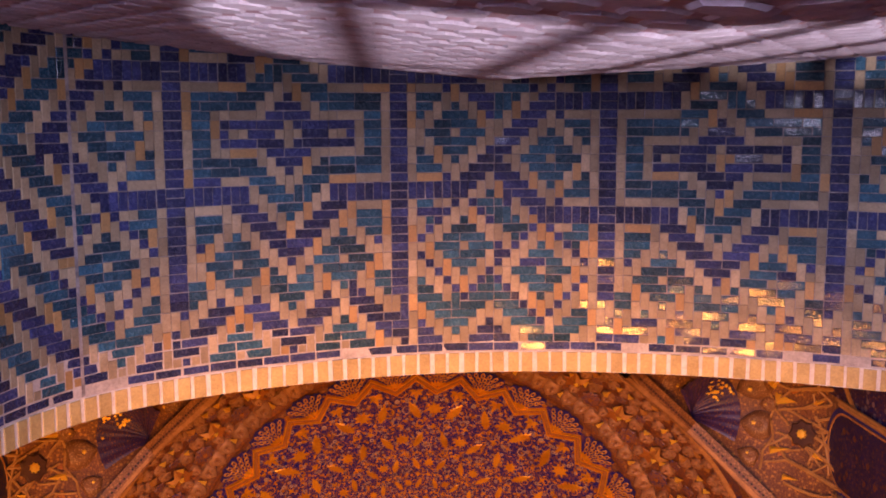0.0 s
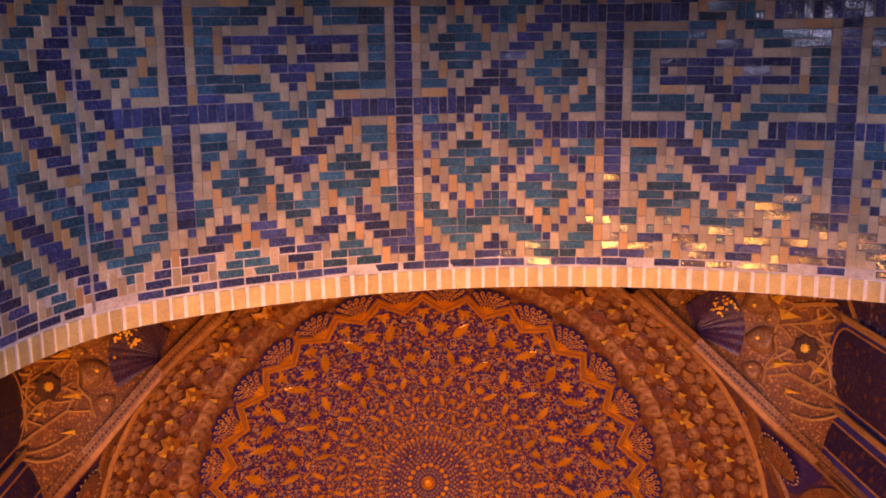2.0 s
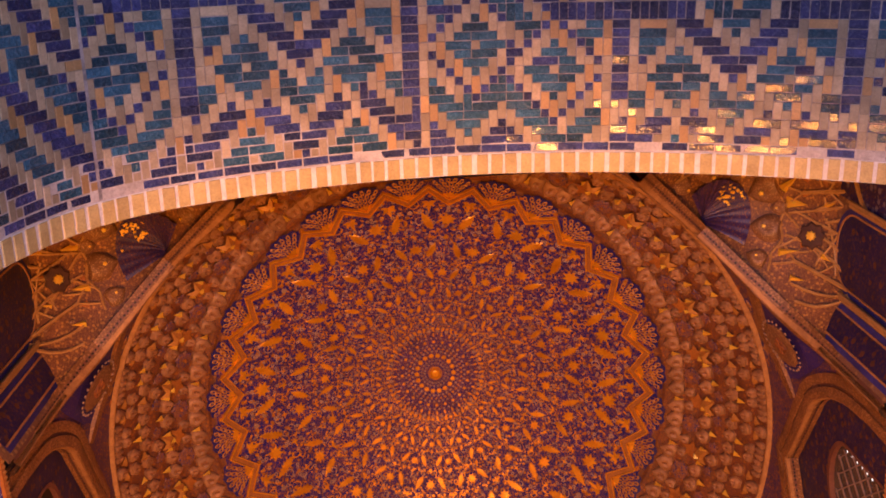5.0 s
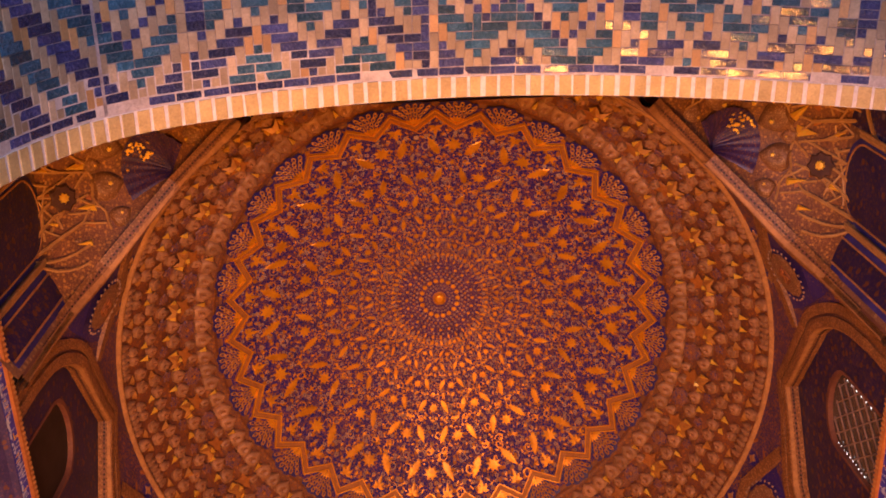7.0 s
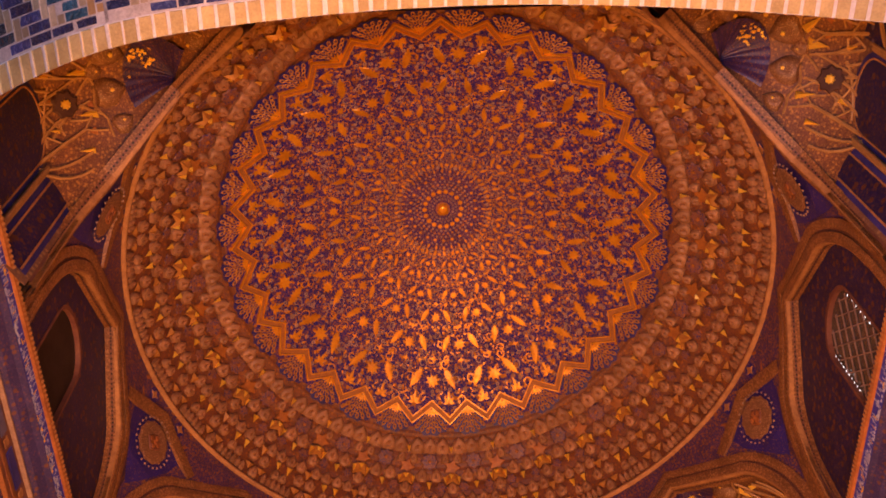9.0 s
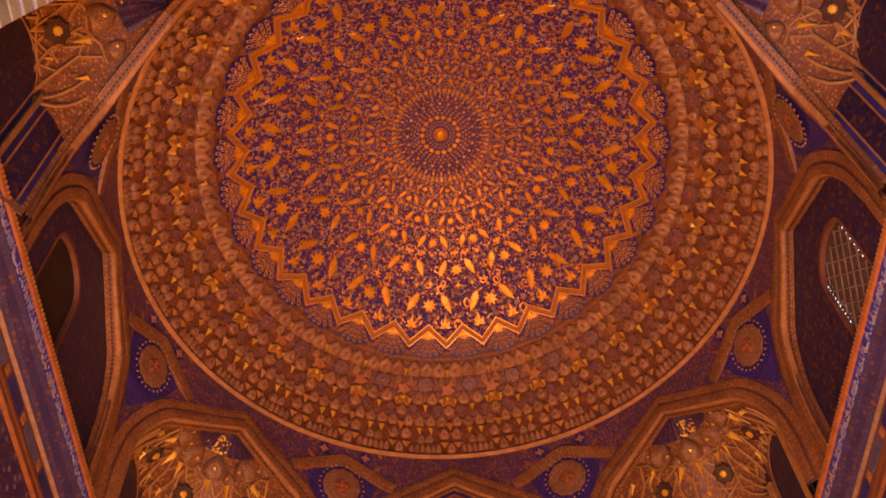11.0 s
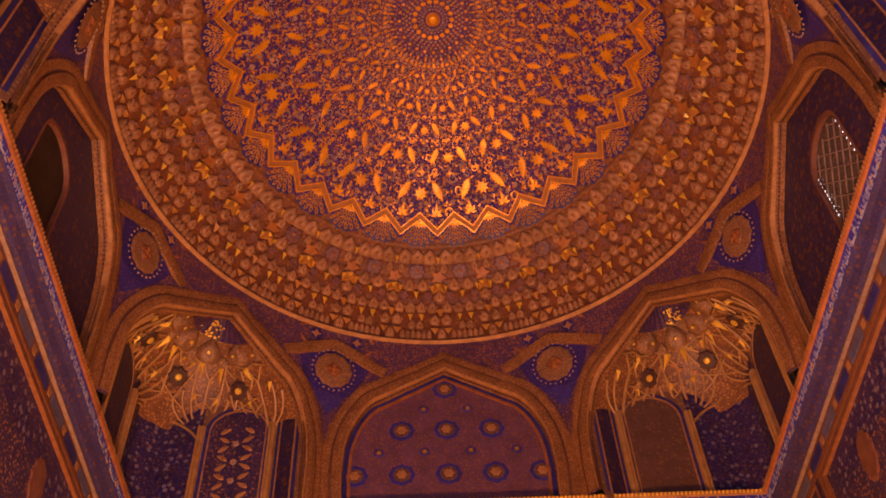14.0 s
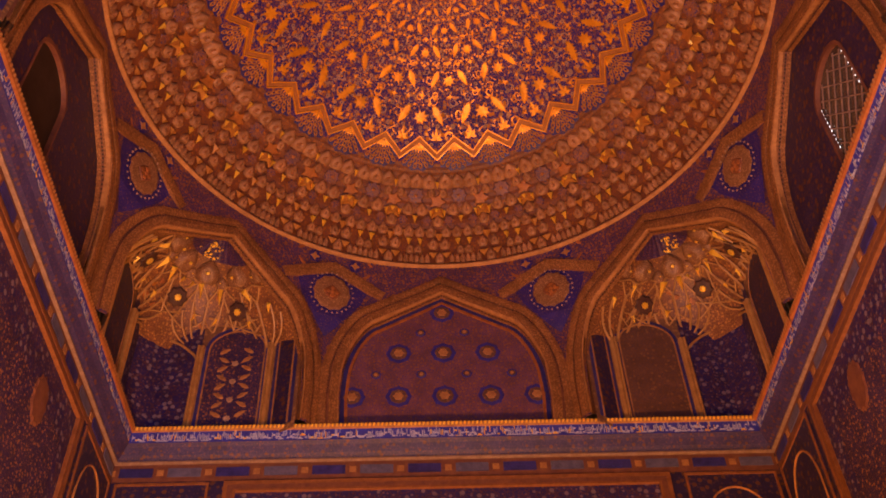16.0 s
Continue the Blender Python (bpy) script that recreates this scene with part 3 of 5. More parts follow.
lips = Build()
LIP_WIDE, LIP_MID, LIP_SLIM = scallop(0.105, 0.20), scallop(0.088, 0.19), scallop(0.072, 0.18)
for k in range(TEETH):
    a = (k + 0.5) * PITCH
    ornament("fan_ground", LOBE, BLUE_DEEP, on_dome(2.69, a, 0, 1.0, 0.003))
    ornament("fan", FAN_SCALES, FAN_GOLD, on_dome(2.71, a, 0, 1.0, 0.008))
    ornament("fan_heart", FAN_HEART, GOLD, on_dome(2.71, a, 0, 1.0, 0.010))
cells("shell_cell", pod(0.108, 0.22, 0.06), SHELL, 3.185, (0.5, 0.20, 0.80), 0.0, "dusty pink shell cell", LIP_WIDE)
cells("gilt_drop", facet(0.032, 0.12, 0.05), GILT, 3.225, (0.0,), 0.05, "gilt drop", None, 0.35)
cells("blossom_cell", relief(rosette_outline(0.135, 8, 0.8), 0.02), SPECKLE, 3.36, (0.5,), 0.005)
cells("blossom_heart", relief(rosette_outline(0.030, 6, 0.7), 0.03), STAR_RED, 3.36, (0.5,), 0.022)
cells("small_cell", pod(0.062, 0.15, 0.045), SHELL, 3.325, (0.14, 0.86), 0.0)
cells("star_cell", relief(rosette_outline(0.135, 5, 0.55), 0.02), STAR_RED, 3.42, (0.0,), 0.015)
cells("paired_cell", pod(0.084, 0.19, 0.055), SHELL, 3.505, (0.35, 0.65), 0.005, "", LIP_MID)
cells("gilt_cup", cup(0.120, 0.15, 0.10), FAN_GOLD, 3.545, (0.0,), 0.03, "gilt cup of three facets", None, 0.15)
cells("cup_wing", facet(0.030, 0.11, 0.05), GILT, 3.55, (-0.15, 0.15), 0.06, "", None, 0.4)
cells("cup_glint", facet(0.040, 0.08, 0.04), GILT, 3.535, (0.02,), 0.12, "", None, 0.4)
cells("gilt_drop", facet(0.042, 0.12, 0.05), GILT, 3.60, (0.5,), 0.05, "", None, 0.35)
cells("blue_cell", relief(rosette_outline(0.085, 6, 0.7), 0.015), SPECKLE, 3.595, (0.24, 0.76), 0.0)
cells("niche_cell", pod(0.066, 0.17, 0.05), SHELL, 3.605, (0.0,), 0.01, "", LIP_SLIM)
cells("slim_cell", pod(0.066, 0.18, 0.05), SHELL, 3.69, (0.16, 0.385, 0.615, 0.84), 0.005, "", LIP_SLIM)
cells("gold_cell", facet(0.065, 0.13, 0.05), FAN_GOLD, 3.735, (0.0,), 0.04, "", None, 0.25)
cells("gilt_drop", facet(0.042, 0.12, 0.05), GILT, 3.768, (0.385, 0.615), 0.045, "", None, 0.35)
cells("low_cell", pod(0.066, 0.17, 0.05), SHELL, 3.772, (0.12, 0.88), 0.0, "", LIP_SLIM)
cells("flat_cell", pod(0.058, 0.14, 0.04), SHELL, 3.80, (0.42, 0.58), 0.0)
cells("foot_cell", pod(0.066, 0.19, 0.05), SHELL, 3.848, (0.0,), 0.012)
cells("foot_gold", facet(0.07, 0.10, 0.03), FAN_GOLD, 3.832, (0.13, 0.87), 0.01)
b = Build()
small = pod(0.036, 0.15, 0.03)
for k in range(TEETH):
    for q in range(6):
        m = on_ring(3.847, (k + 0.24 + 0.104 * q) * PITCH, 0, 0.0)
        b.add([tuple(m @ Vector(p)) for p in small[0]], small[1])
tagged(b.make("foot_row", SHELL, muqarnas, "close row of small shell cells"), kind="stuff")
tagged(lips.make("scalloped_lips", OCHRE, muqarnas, "scalloped ochre lips under the cells"), kind="stuff")
# gilded ring at the dome's foot
b = Build()
prof = [(3.87, 10.44), (3.858, 10.438), (3.845, 10.424), (3.852, 10.408), (3.875, 10.40), (3.93, 10.385)]
b.grid([[(r * math.cos(t), r * math.sin(t), z) for t in (2 * math.pi * j / 160 for j in range(160))] for r, z in prof], True)
b.make("foot_ring", OCHRE, muqarnas, "gilded ring moulding", True)
# soffit that closes the drum outside the ring
b = Build()
b.grid([[(r * math.cos(t), r * math.sin(t), z) for t in (2 * math.pi * j / 64 for j in range(64))] for r, z in ((3.87, 10.46), (4.75, 10.47))], True)
b.make("ring_backing", RUST, muqarnas)


# ---- drum: eight arches between cornice and ring ----
drum = thing("drum", "octagonal painted drum with eight pointed arches", "drum", kind="structure")
HS = IN * math.tan(math.pi / 8)
ARCH_PATH = [(-HALF_ARCH, LEDGE), (-HALF_ARCH - 0.02, 8.15)] + [(x, arch_z(x)) for x in [HALF_ARCH * math.sin(math.pi / 2 * (i / 20 - 1)) for i in range(41)]] + [(HALF_ARCH + 0.02, 8.15), (HALF_ARCH, LEDGE)]


def offset_path(path, o):
    out = []
    n = len(path)
    for i, (x, z) in enumerate(path):
        def nrm(p, q):
            d = Vector((q[0] - p[0], q[1] - p[1])).normalized()
            return Vector((-d.y, d.x))
        a = nrm(path[max(i - 1, 0)], path[i]) if i > 0 else nrm(path[0], path[1])
        c = nrm(path[i], path[i + 1]) if i < n - 1 else a
        m = (a + c).normalized()
        k = o / max(0.5, m.dot(a))
        out.append((x + m.x * k, z + m.y * k))
    return out


def arch_strip(k, o0, o1, d0, d1, name, material, parent, lab="", lean=True):
    """One moulding of an arch: from offset o0 to o1 outside the opening, d0 its foot and d1 its face (minus: into the hall)."""
    keep = [i for i, (x, z) in enumerate(ARCH_PATH) if not (z < 8.75 and ((k == 7 and x > 0) or (k == 5 and x < 0)))]
    prof = [(o0, d0), (o0, d1), ((o0 + o1) / 2, d1 - 0.008), (o1, d1), (o1, d0)]
    cols = [(offset_path(ARCH_PATH, o), d) for o, d in prof]
    rows = [[face_point(k, path[i][0], d, max(LEDGE, path[i][1])) for path, d in cols] for i in keep]
    if lean:
        rows = [[leaned(p) for p in row] for row in rows]
    return Build().grid(rows).make(name, material, parent, lab)


for k in range(8):
    # spandrels
    b = Build()
    xs = [HS * i / 60 for i in range(-60, 61)]
    rows = []
    for i in range(15):
        v = i / 14
        rows.append([leaned(face_point(k, x, 0, (arch_z(x) if abs(x) < HALF_ARCH and k != 6 else (8.3 if k == 6 or (k == 7 and x > 0) or (k == 5 and x < 0) else LEDGE)) * (1 - v) + (RING_Z + 0.02) * v)) for x in xs])
    b.grid(rows).make("spandrel", SPANDREL, drum, "blue spandrels with gold foliage")
    if k == 6:
        continue
    arch_strip(k, 0.0, 0.020, 0.03, -0.03, "arch_fillet", OCHRE, drum)
    arch_strip(k, 0.020, 0.130, 0.02, -0.045, "arch_band", BRAID, drum, "braided ochre arch band")
    arch_strip(k, 0.130, 0.165, 0.02, -0.018, "arch_groove", RUST_DIM, drum, "dull red groove with dark beads")
    arch_strip(k, 0.165, 0.275, 0.02, -0.040, "arch_band", BRAID, drum)
    beads = Build()
    path = offset_path(ARCH_PATH, 0.15)
    for (x0, z0), (x1, z1) in zip(path, path[1:]):
        if (z0 < 8.75 and ((k == 7 and x0 > 0) or (k == 5 and x0 < 0))) or z1 < LEDGE or z0 < LEDGE:
            continue
        steps = max(1, int(math.hypot(x1 - x0, z1 - z0) / 0.035))
        for q in range(steps):
            x, z = x0 + (x1 - x0) * q / steps, z0 + (z1 - z0) * q / steps
            beads.poly([leaned(face_point(k, x + 0.010 * math.cos(t), -0.0285, z + 0.010 * math.sin(t))) for t in (math.pi / 4 + math.pi / 2 * c for c in range(4))])
    tagged(beads.make("groove_beads", DARK, drum), kind="stuff")
    # reveal: two plain bands with a beaded groove between them
    feet = [(x, z) for x, z in ARCH_PATH if not (z < 8.75 and ((k == 7 and x > 0) or (k == 5 and x < 0)))]
    for d0, d1, up, mt in ((-0.025, 0.022, 0.0, BRAID), (0.022, 0.052, 0.008, RUST_DIM), (0.052, 0.105, 0.0, BRAID)):
        rows = [[leaned(face_point(k, x, d0, z + up)) if d0 < 0 else face_point(k, x, d0, z + up), face_point(k, x, d1, z + up)] for x, z in feet]
        Build().grid(rows).make("reveal", mt, drum)
    beads = Build()
    for (x0, z0), (x1, z1) in zip(feet, feet[1:]):
        steps = max(1, int(math.hypot(x1 - x0, z1 - z0) / 0.04))
        ln = math.hypot(x1 - x0, z1 - z0)
        ux, uz = (x1 - x0) / ln * 0.011, (z1 - z0) / ln * 0.011
        for q in range(steps):
            x, z = x0 + (x1 - x0) * q / steps, z0 + (z1 - z0) * q / steps + 0.004
            beads.poly([face_point(k, x + e * ux, 0.037 + d, z + e * uz) for e, d in ((-1, -0.009), (1, -0.009), (1, 0.009), (-1, 0.009))])
    tagged(beads.make("reveal_beads", DARK, drum), kind="stuff")

# kites between the arches
KITE = [(0.0, 9.10), (0.11, 9.22), (0.23, 9.38), (0.38, 9.58), (0.53, 9.80), (0.27, 9.95), (0.0, 10.07), (-0.27, 9.95), (-0.53, 9.80), (-0.38, 9.58), (-0.23, 9.38), (-0.11, 9.22)]


def corner_point(k, x, z, d):
    a = (k + 0.5) * math.pi / 4
    r = IN / math.cos(math.pi / 8)
    s = max(0.0, min(1.0, (z - 8.9) / (RING_Z - 8.9)))
    rr = r + (RING_R + 0.02 - r) * s ** 1.3 - abs(x) * 0.41 * (1 - s) + d
    return (math.cos(a) * rr + math.sin(a) * x, math.sin(a) * rr - math.cos(a) * x, z)


def ring_of(k, pts, scale, d, c=(0, 9.6)):
    return [corner_point(k, c[0] + (x - c[0]) * scale, c[1] + (z - c[1]) * scale, d) for x, z in pts]


def ribbon(k, pts, w, d0, d1, name, material, lab=""):
    """A raised band on the drum's corner along points (x, z)."""
    rows = []
    for i, (x, z) in enumerate(pts):
        (xa, za), (xb, zb) = pts[max(i - 1, 0)], pts[min(i + 1, len(pts) - 1)]
        ln = math.hypot(xb - xa, zb - za)
        nx, nz = -(zb - za) / ln, (xb - xa) / ln
        rows.append([corner_point(k, x + nx * o, z + nz * o, d) for o, d in ((-w, d0), (-w, d1), (0, d1 - 0.006), (w, d1), (w, d0))])
    Build().grid(rows).make(name, material, drum, lab)


for k in range(8):
    b = Build()
    b.poly(ring_of(k, KITE, 1.03, -0.035)).make("kite_panel", KITE_BLUE, drum, "blue kite panel")
    ribbon(k, [(-0.72, 9.80), (-0.36, 10.00), (0.0, 10.155), (0.36, 10.00), (0.72, 9.80)], 0.075, 0.0, -0.075, "kite_roof", BRAID, "braided ochre band over a kite panel")
    m = slope_frame(3.98, 9.98, 4.08, 9.45, (k + 0.5) * math.pi / 4, 0.5, 0.075)
    for nm, sh, mt, up in (("kite_rosette", relief([(x * 0.95, y) for x, y in rosette_outline(0.285, 12, 0.93)], 0.012), KITE_PALE, 0.0), ("kite_heart", relief(rosette_outline(0.125, 4, 0.80), 0.02), MUQ_RED, 0.010)):
        o = mesh(nm, sh[0], sh[1], mt, drum)
        o.matrix_basis = m @ Matrix.Translation((0, 0, up))
    for q in range(5):
        a = 2 * math.pi * q / 4
        o = mesh("heart_petal", BLOSSOM[0], BLOSSOM[1], RUST, drum) if "petal" not in first else again(first["petal"], Matrix(), drum, "heart_petal")
        first.setdefault("petal", o)
        o.matrix_basis = m @ Matrix.Translation((0.062 * math.cos(a) if q < 4 else 0, 0.062 * math.sin(a) if q < 4 else 0, 0.026)) @ Matrix.Diagonal((0.8, 0.8, 1, 1))
    for q in range(26):
        a = 2 * math.pi * q / 26
        o = mesh("kite_bead", BLOSSOM[0], BLOSSOM[1], PALE, drum) if "bead" not in first else again(first["bead"], Matrix(), drum, "kite_bead")
        first.setdefault("bead", o)
        o.matrix_basis = m @ Matrix.Translation((0.305 * math.cos(a), 0.32 * math.sin(a), 0.0)) @ Matrix.Diagonal((0.36, 0.36, 1, 1))
    # small framed cells between the kite's roof and the ring
    for e in (-1, 1):
        for pts in ([(0.62, 10.24), (0.52, 10.16), (0.42, 10.07)], [(1.02, 10.12), (0.82, 10.19), (0.62, 10.24)], [(0.62, 10.24), (0.56, 10.31), (0.48, 10.38)]):
            ribbon(k, [(e * x, z) for x, z in pts], 0.022, 0.0, -0.035, "cell_band", RUST)
        for x, z, s_ in ((0.73, 10.04, 1.0), (0.30, 10.275, 0.8), (0.86, 10.27, 0.7)):
            p, q1, q2 = (Vector(corner_point(k, e * x + dx, z + dz, -0.02)) for dx, dz in ((0, 0), (0.02, 0), (0, 0.02)))
            ex, ey = (q1 - p).normalized(), (q2 - p).normalized()
            n = ex.cross(ey)
            if n.x * p.x + n.y * p.y > 0:
                n = -n
            for kind, sh, mt, up in (("cell_ground", relief(rosette_outline(0.135, 6, 0.82), 0.004), KITE_BLUE, 0.0), ("cell_star", relief(rosette_outline(0.095, 4, 0.5), 0.012), OCHRE, 0.006)):
                o = mesh(kind, sh[0], sh[1], mt, drum) if kind not in first else again(first[kind], Matrix(), drum, kind)
                first.setdefault(kind, o)
                q_ = p + n * up
                o.matrix_basis = Matrix(((ex.x, ey.x, n.x, q_.x), (ex.y, ey.y, n.y, q_.y), (ex.z, ey.z, n.z, q_.z), (0, 0, 0, 1))) @ Matrix.Diagonal((s_, s_, 1, 1))

# ---- blind arches and window arches on the axes ----
for k, nm in ((2, "far"), (0, "east"), (4, "west")):
    mat = PANEL_RED if k == 2 else PANEL_BLUE
    panel = thing("arch_panel", "recessed arch panel painted with red and blue blossoms", "panel", kind="structure")
    back = 0.11
    if k == 2:
        b = Build()
        xs = [1.36 * i / 40 for i in range(-40, 41)]
        b.grid([[face_point(k, x, back, LEDGE) for x in xs], [face_point(k, x, back, arch_z(x) + 0.1) for x in xs]])
        b.make("field", mat, panel, "dim red field with a grid of rosettes")
        # rosettes on a grid
        for r_ in range(6):
            for c_ in range(-3, 4):
                x, z = c_ * 0.60 + (0.30 if r_ % 2 else 0), 8.17 + r_ * 0.365
                if abs(x) < 1.21 and z < arch_z(x) - 0.12:
                    for sh, mt, hh in ((relief(rosette_outline(0.175, 8, 0.9), 0.006), RING_BLUE, 0.004), (relief(rosette_outline(0.125, 8, 0.94), 0.008), PANEL_BROWN, 0.007), (relief(rosette_outline(0.075, 6, 0.8), 0.010), OCHRE, 0.012)):
                        o = mesh("rosette" if r_ % 2 == 0 else "small_rosette", sh[0], sh[1], mt, panel)
                        p = face_point(k, x, back - hh, z)
                        s = 1.0 if r_ % 2 == 0 else 0.42
                        o.matrix_basis = Matrix(((1, 0, 0, p[0]), (0, 0, -1, p[1]), (0, 1, 0, p[2]), (0, 0, 0, 1))) @ Matrix.Diagonal((s, s, 1, 1))
        b = Build()
        inner = offset_path(ARCH_PATH, -0.06)
        inner2 = offset_path(ARCH_PATH, -0.10)
        b.grid([[face_point(k, x, back - 0.01, z) for x, z in path] for path in (offset_path(ARCH_PATH, 0.0), inner)])
        b.make("blue_border", BLUE, panel)
        b = Build()
        b.grid([[face_point(k, x, back - d, z) for x, z in path] for path, d in ((inner, 0.0), (inner, 0.02), (inner2, 0.02), (inner2, 0.0))])
        b.make("inner_fillet", RUST, panel)
    else:
        # wall with a pointed window opening and its reveal
        wx, wz0, wz1 = 0.42, 8.0, 9.10
        cx = 0.33 if k == 0 else -0.45

        def win(s=1.0, n=10):
            half = [(wx * s, wz0 + (1 - s) * 0.5)] + [(wx * s, wz0 + 0.75 * j / 8) for j in range(1, 9)] + [(wx * s * math.cos(i / n * math.pi / 2), 8.75 + (wz1 - 8.75) * s * math.sin(i / n * math.pi / 2) ** 0.9) for i in range(1, n + 1)]
            return [(x + cx, z) for x, z in half + [(-x, z) for x, z in reversed(half[:-1])]]
        outer = []
        w = win()
        for x, z in w:
            if z <= wz0 + 1e-6:
                outer.append((math.copysign(1.38, x - cx), LEDGE))
            else:
                t = math.atan2(z - 8.3, x - cx)
                dx, dz = math.cos(t), math.sin(t)
                lo, hi = 0.0, 3.0
                for _ in range(30):
                    mid = (lo + hi) / 2
                    px, pz = cx + dx * mid, 8.3 + dz * mid
                    inside = abs(px) < 1.33 and LEDGE < pz < arch_z(px)
                    lo, hi = (mid, hi) if inside else (lo, mid)
                outer.append((cx + dx * lo * 1.08, max(LEDGE, 8.3 + dz * lo * 1.08)))
        rows = [[face_point(k, x, back, z) for x, z in outer], [face_point(k, x * 0.5 + ox * 0.5, back, z * 0.5 + oz * 0.5) for (x, z), (ox, oz) in zip(w, outer)], [face_point(k, x, back, z) for x, z in w]]
        b = Build()
        b.grid(rows).poly([face_point(k, outer[0][0], back, LEDGE), face_point(k, w[0][0], back, wz0), face_point(k, w[-1][0], back, wz0), face_point(k, outer[-1][0], back, LEDGE)])
        b.make("field", mat, panel, "deep blue field with red and pale blossoms")
        b = Build()
        b.grid([[face_point(k, cx + (x - cx) * s, back + d, 8.3 + (z - 8.3) * s) for x, z in w] for s, d in ((1.07, 0.0), (1.07, -0.012), (1.0, -0.014), (1.0, 0.045))])
        b.make("window_surround", RUST_DIM, panel, "rust red moulded window surround")
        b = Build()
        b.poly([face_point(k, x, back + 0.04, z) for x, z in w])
        # the west opening's shade is a near-black sheet, not a real hollow
        b.make("pane", GLASS if k == 0 else DARK, panel, "dim lattice glazed window pane" if k == 0 else "dark sheet painted as the shade of the window opening")
        if k == 0:
            b = Build()
            for i in range(-3, 4):
                for sgn in (1, -1):
                    p0, p1 = (i * 0.2 - 0.5, 7.9), (i * 0.2 + 0.5, 9.1)
                    seg = [(p0[0] * sgn + (p1[0] - p0[0]) * sgn * t, p0[1] + (p1[1] - p0[1]) * t) for t in (j / 12 for j in range(13))]
                    seg = [(x, z) for x, z in seg if abs(x) < wx and z < 8.75 + 0.3 * math.sqrt(max(0, 1 - (x / wx) ** 2))]
                    if len(seg) > 1:
                        b.tube([face_point(k, x + cx, back + 0.03, z) for x, z in seg], 0.009, 4)
            b.make("lattice", FILLET, panel, "plaster lattice")
            gaps = [(cx + 0.37, 8.80 - 0.11 * j) for j in range(6)] + [(cx - 0.38, 8.80 - 0.07 * j) for j in range(10)]
            for gx, gz in gaps:
                r_ = random.uniform(0.008, 0.014)
                Build().poly([face_point(k, gx + r_ * math.cos(t), back + 0.015, gz + r_ * math.sin(t)) for t in (math.pi * j / 3 for j in range(6))]).make("daylight_gap", DAY, panel, "small gap that lets daylight in")


# ---- corner squinches ----
def net_point(k, psi, eps, s=1.0):
    """A point of the squinch's half dome: psi across, eps up."""
    c = math.cos(min(eps, 1.56))
    x = HALF_ARCH * s * math.sin(psi) * c
    d = 0.10 + 1.50 * s * math.cos(psi) * c ** 0.85
    z = net_z(HALF_ARCH * c) + (0.18 + 0.10 * math.sin(eps)) * math.cos(psi) - (1 - s) * 0.8
    return face_point(k, x, d, z)


PLAN = [(-1.33, 0.05), (-1.22, 0.52), (-0.55, 1.24), (-0.22, 1.60), (0.22, 1.60), (0.55, 1.24), (1.22, 0.52), (1.33, 0.05)]


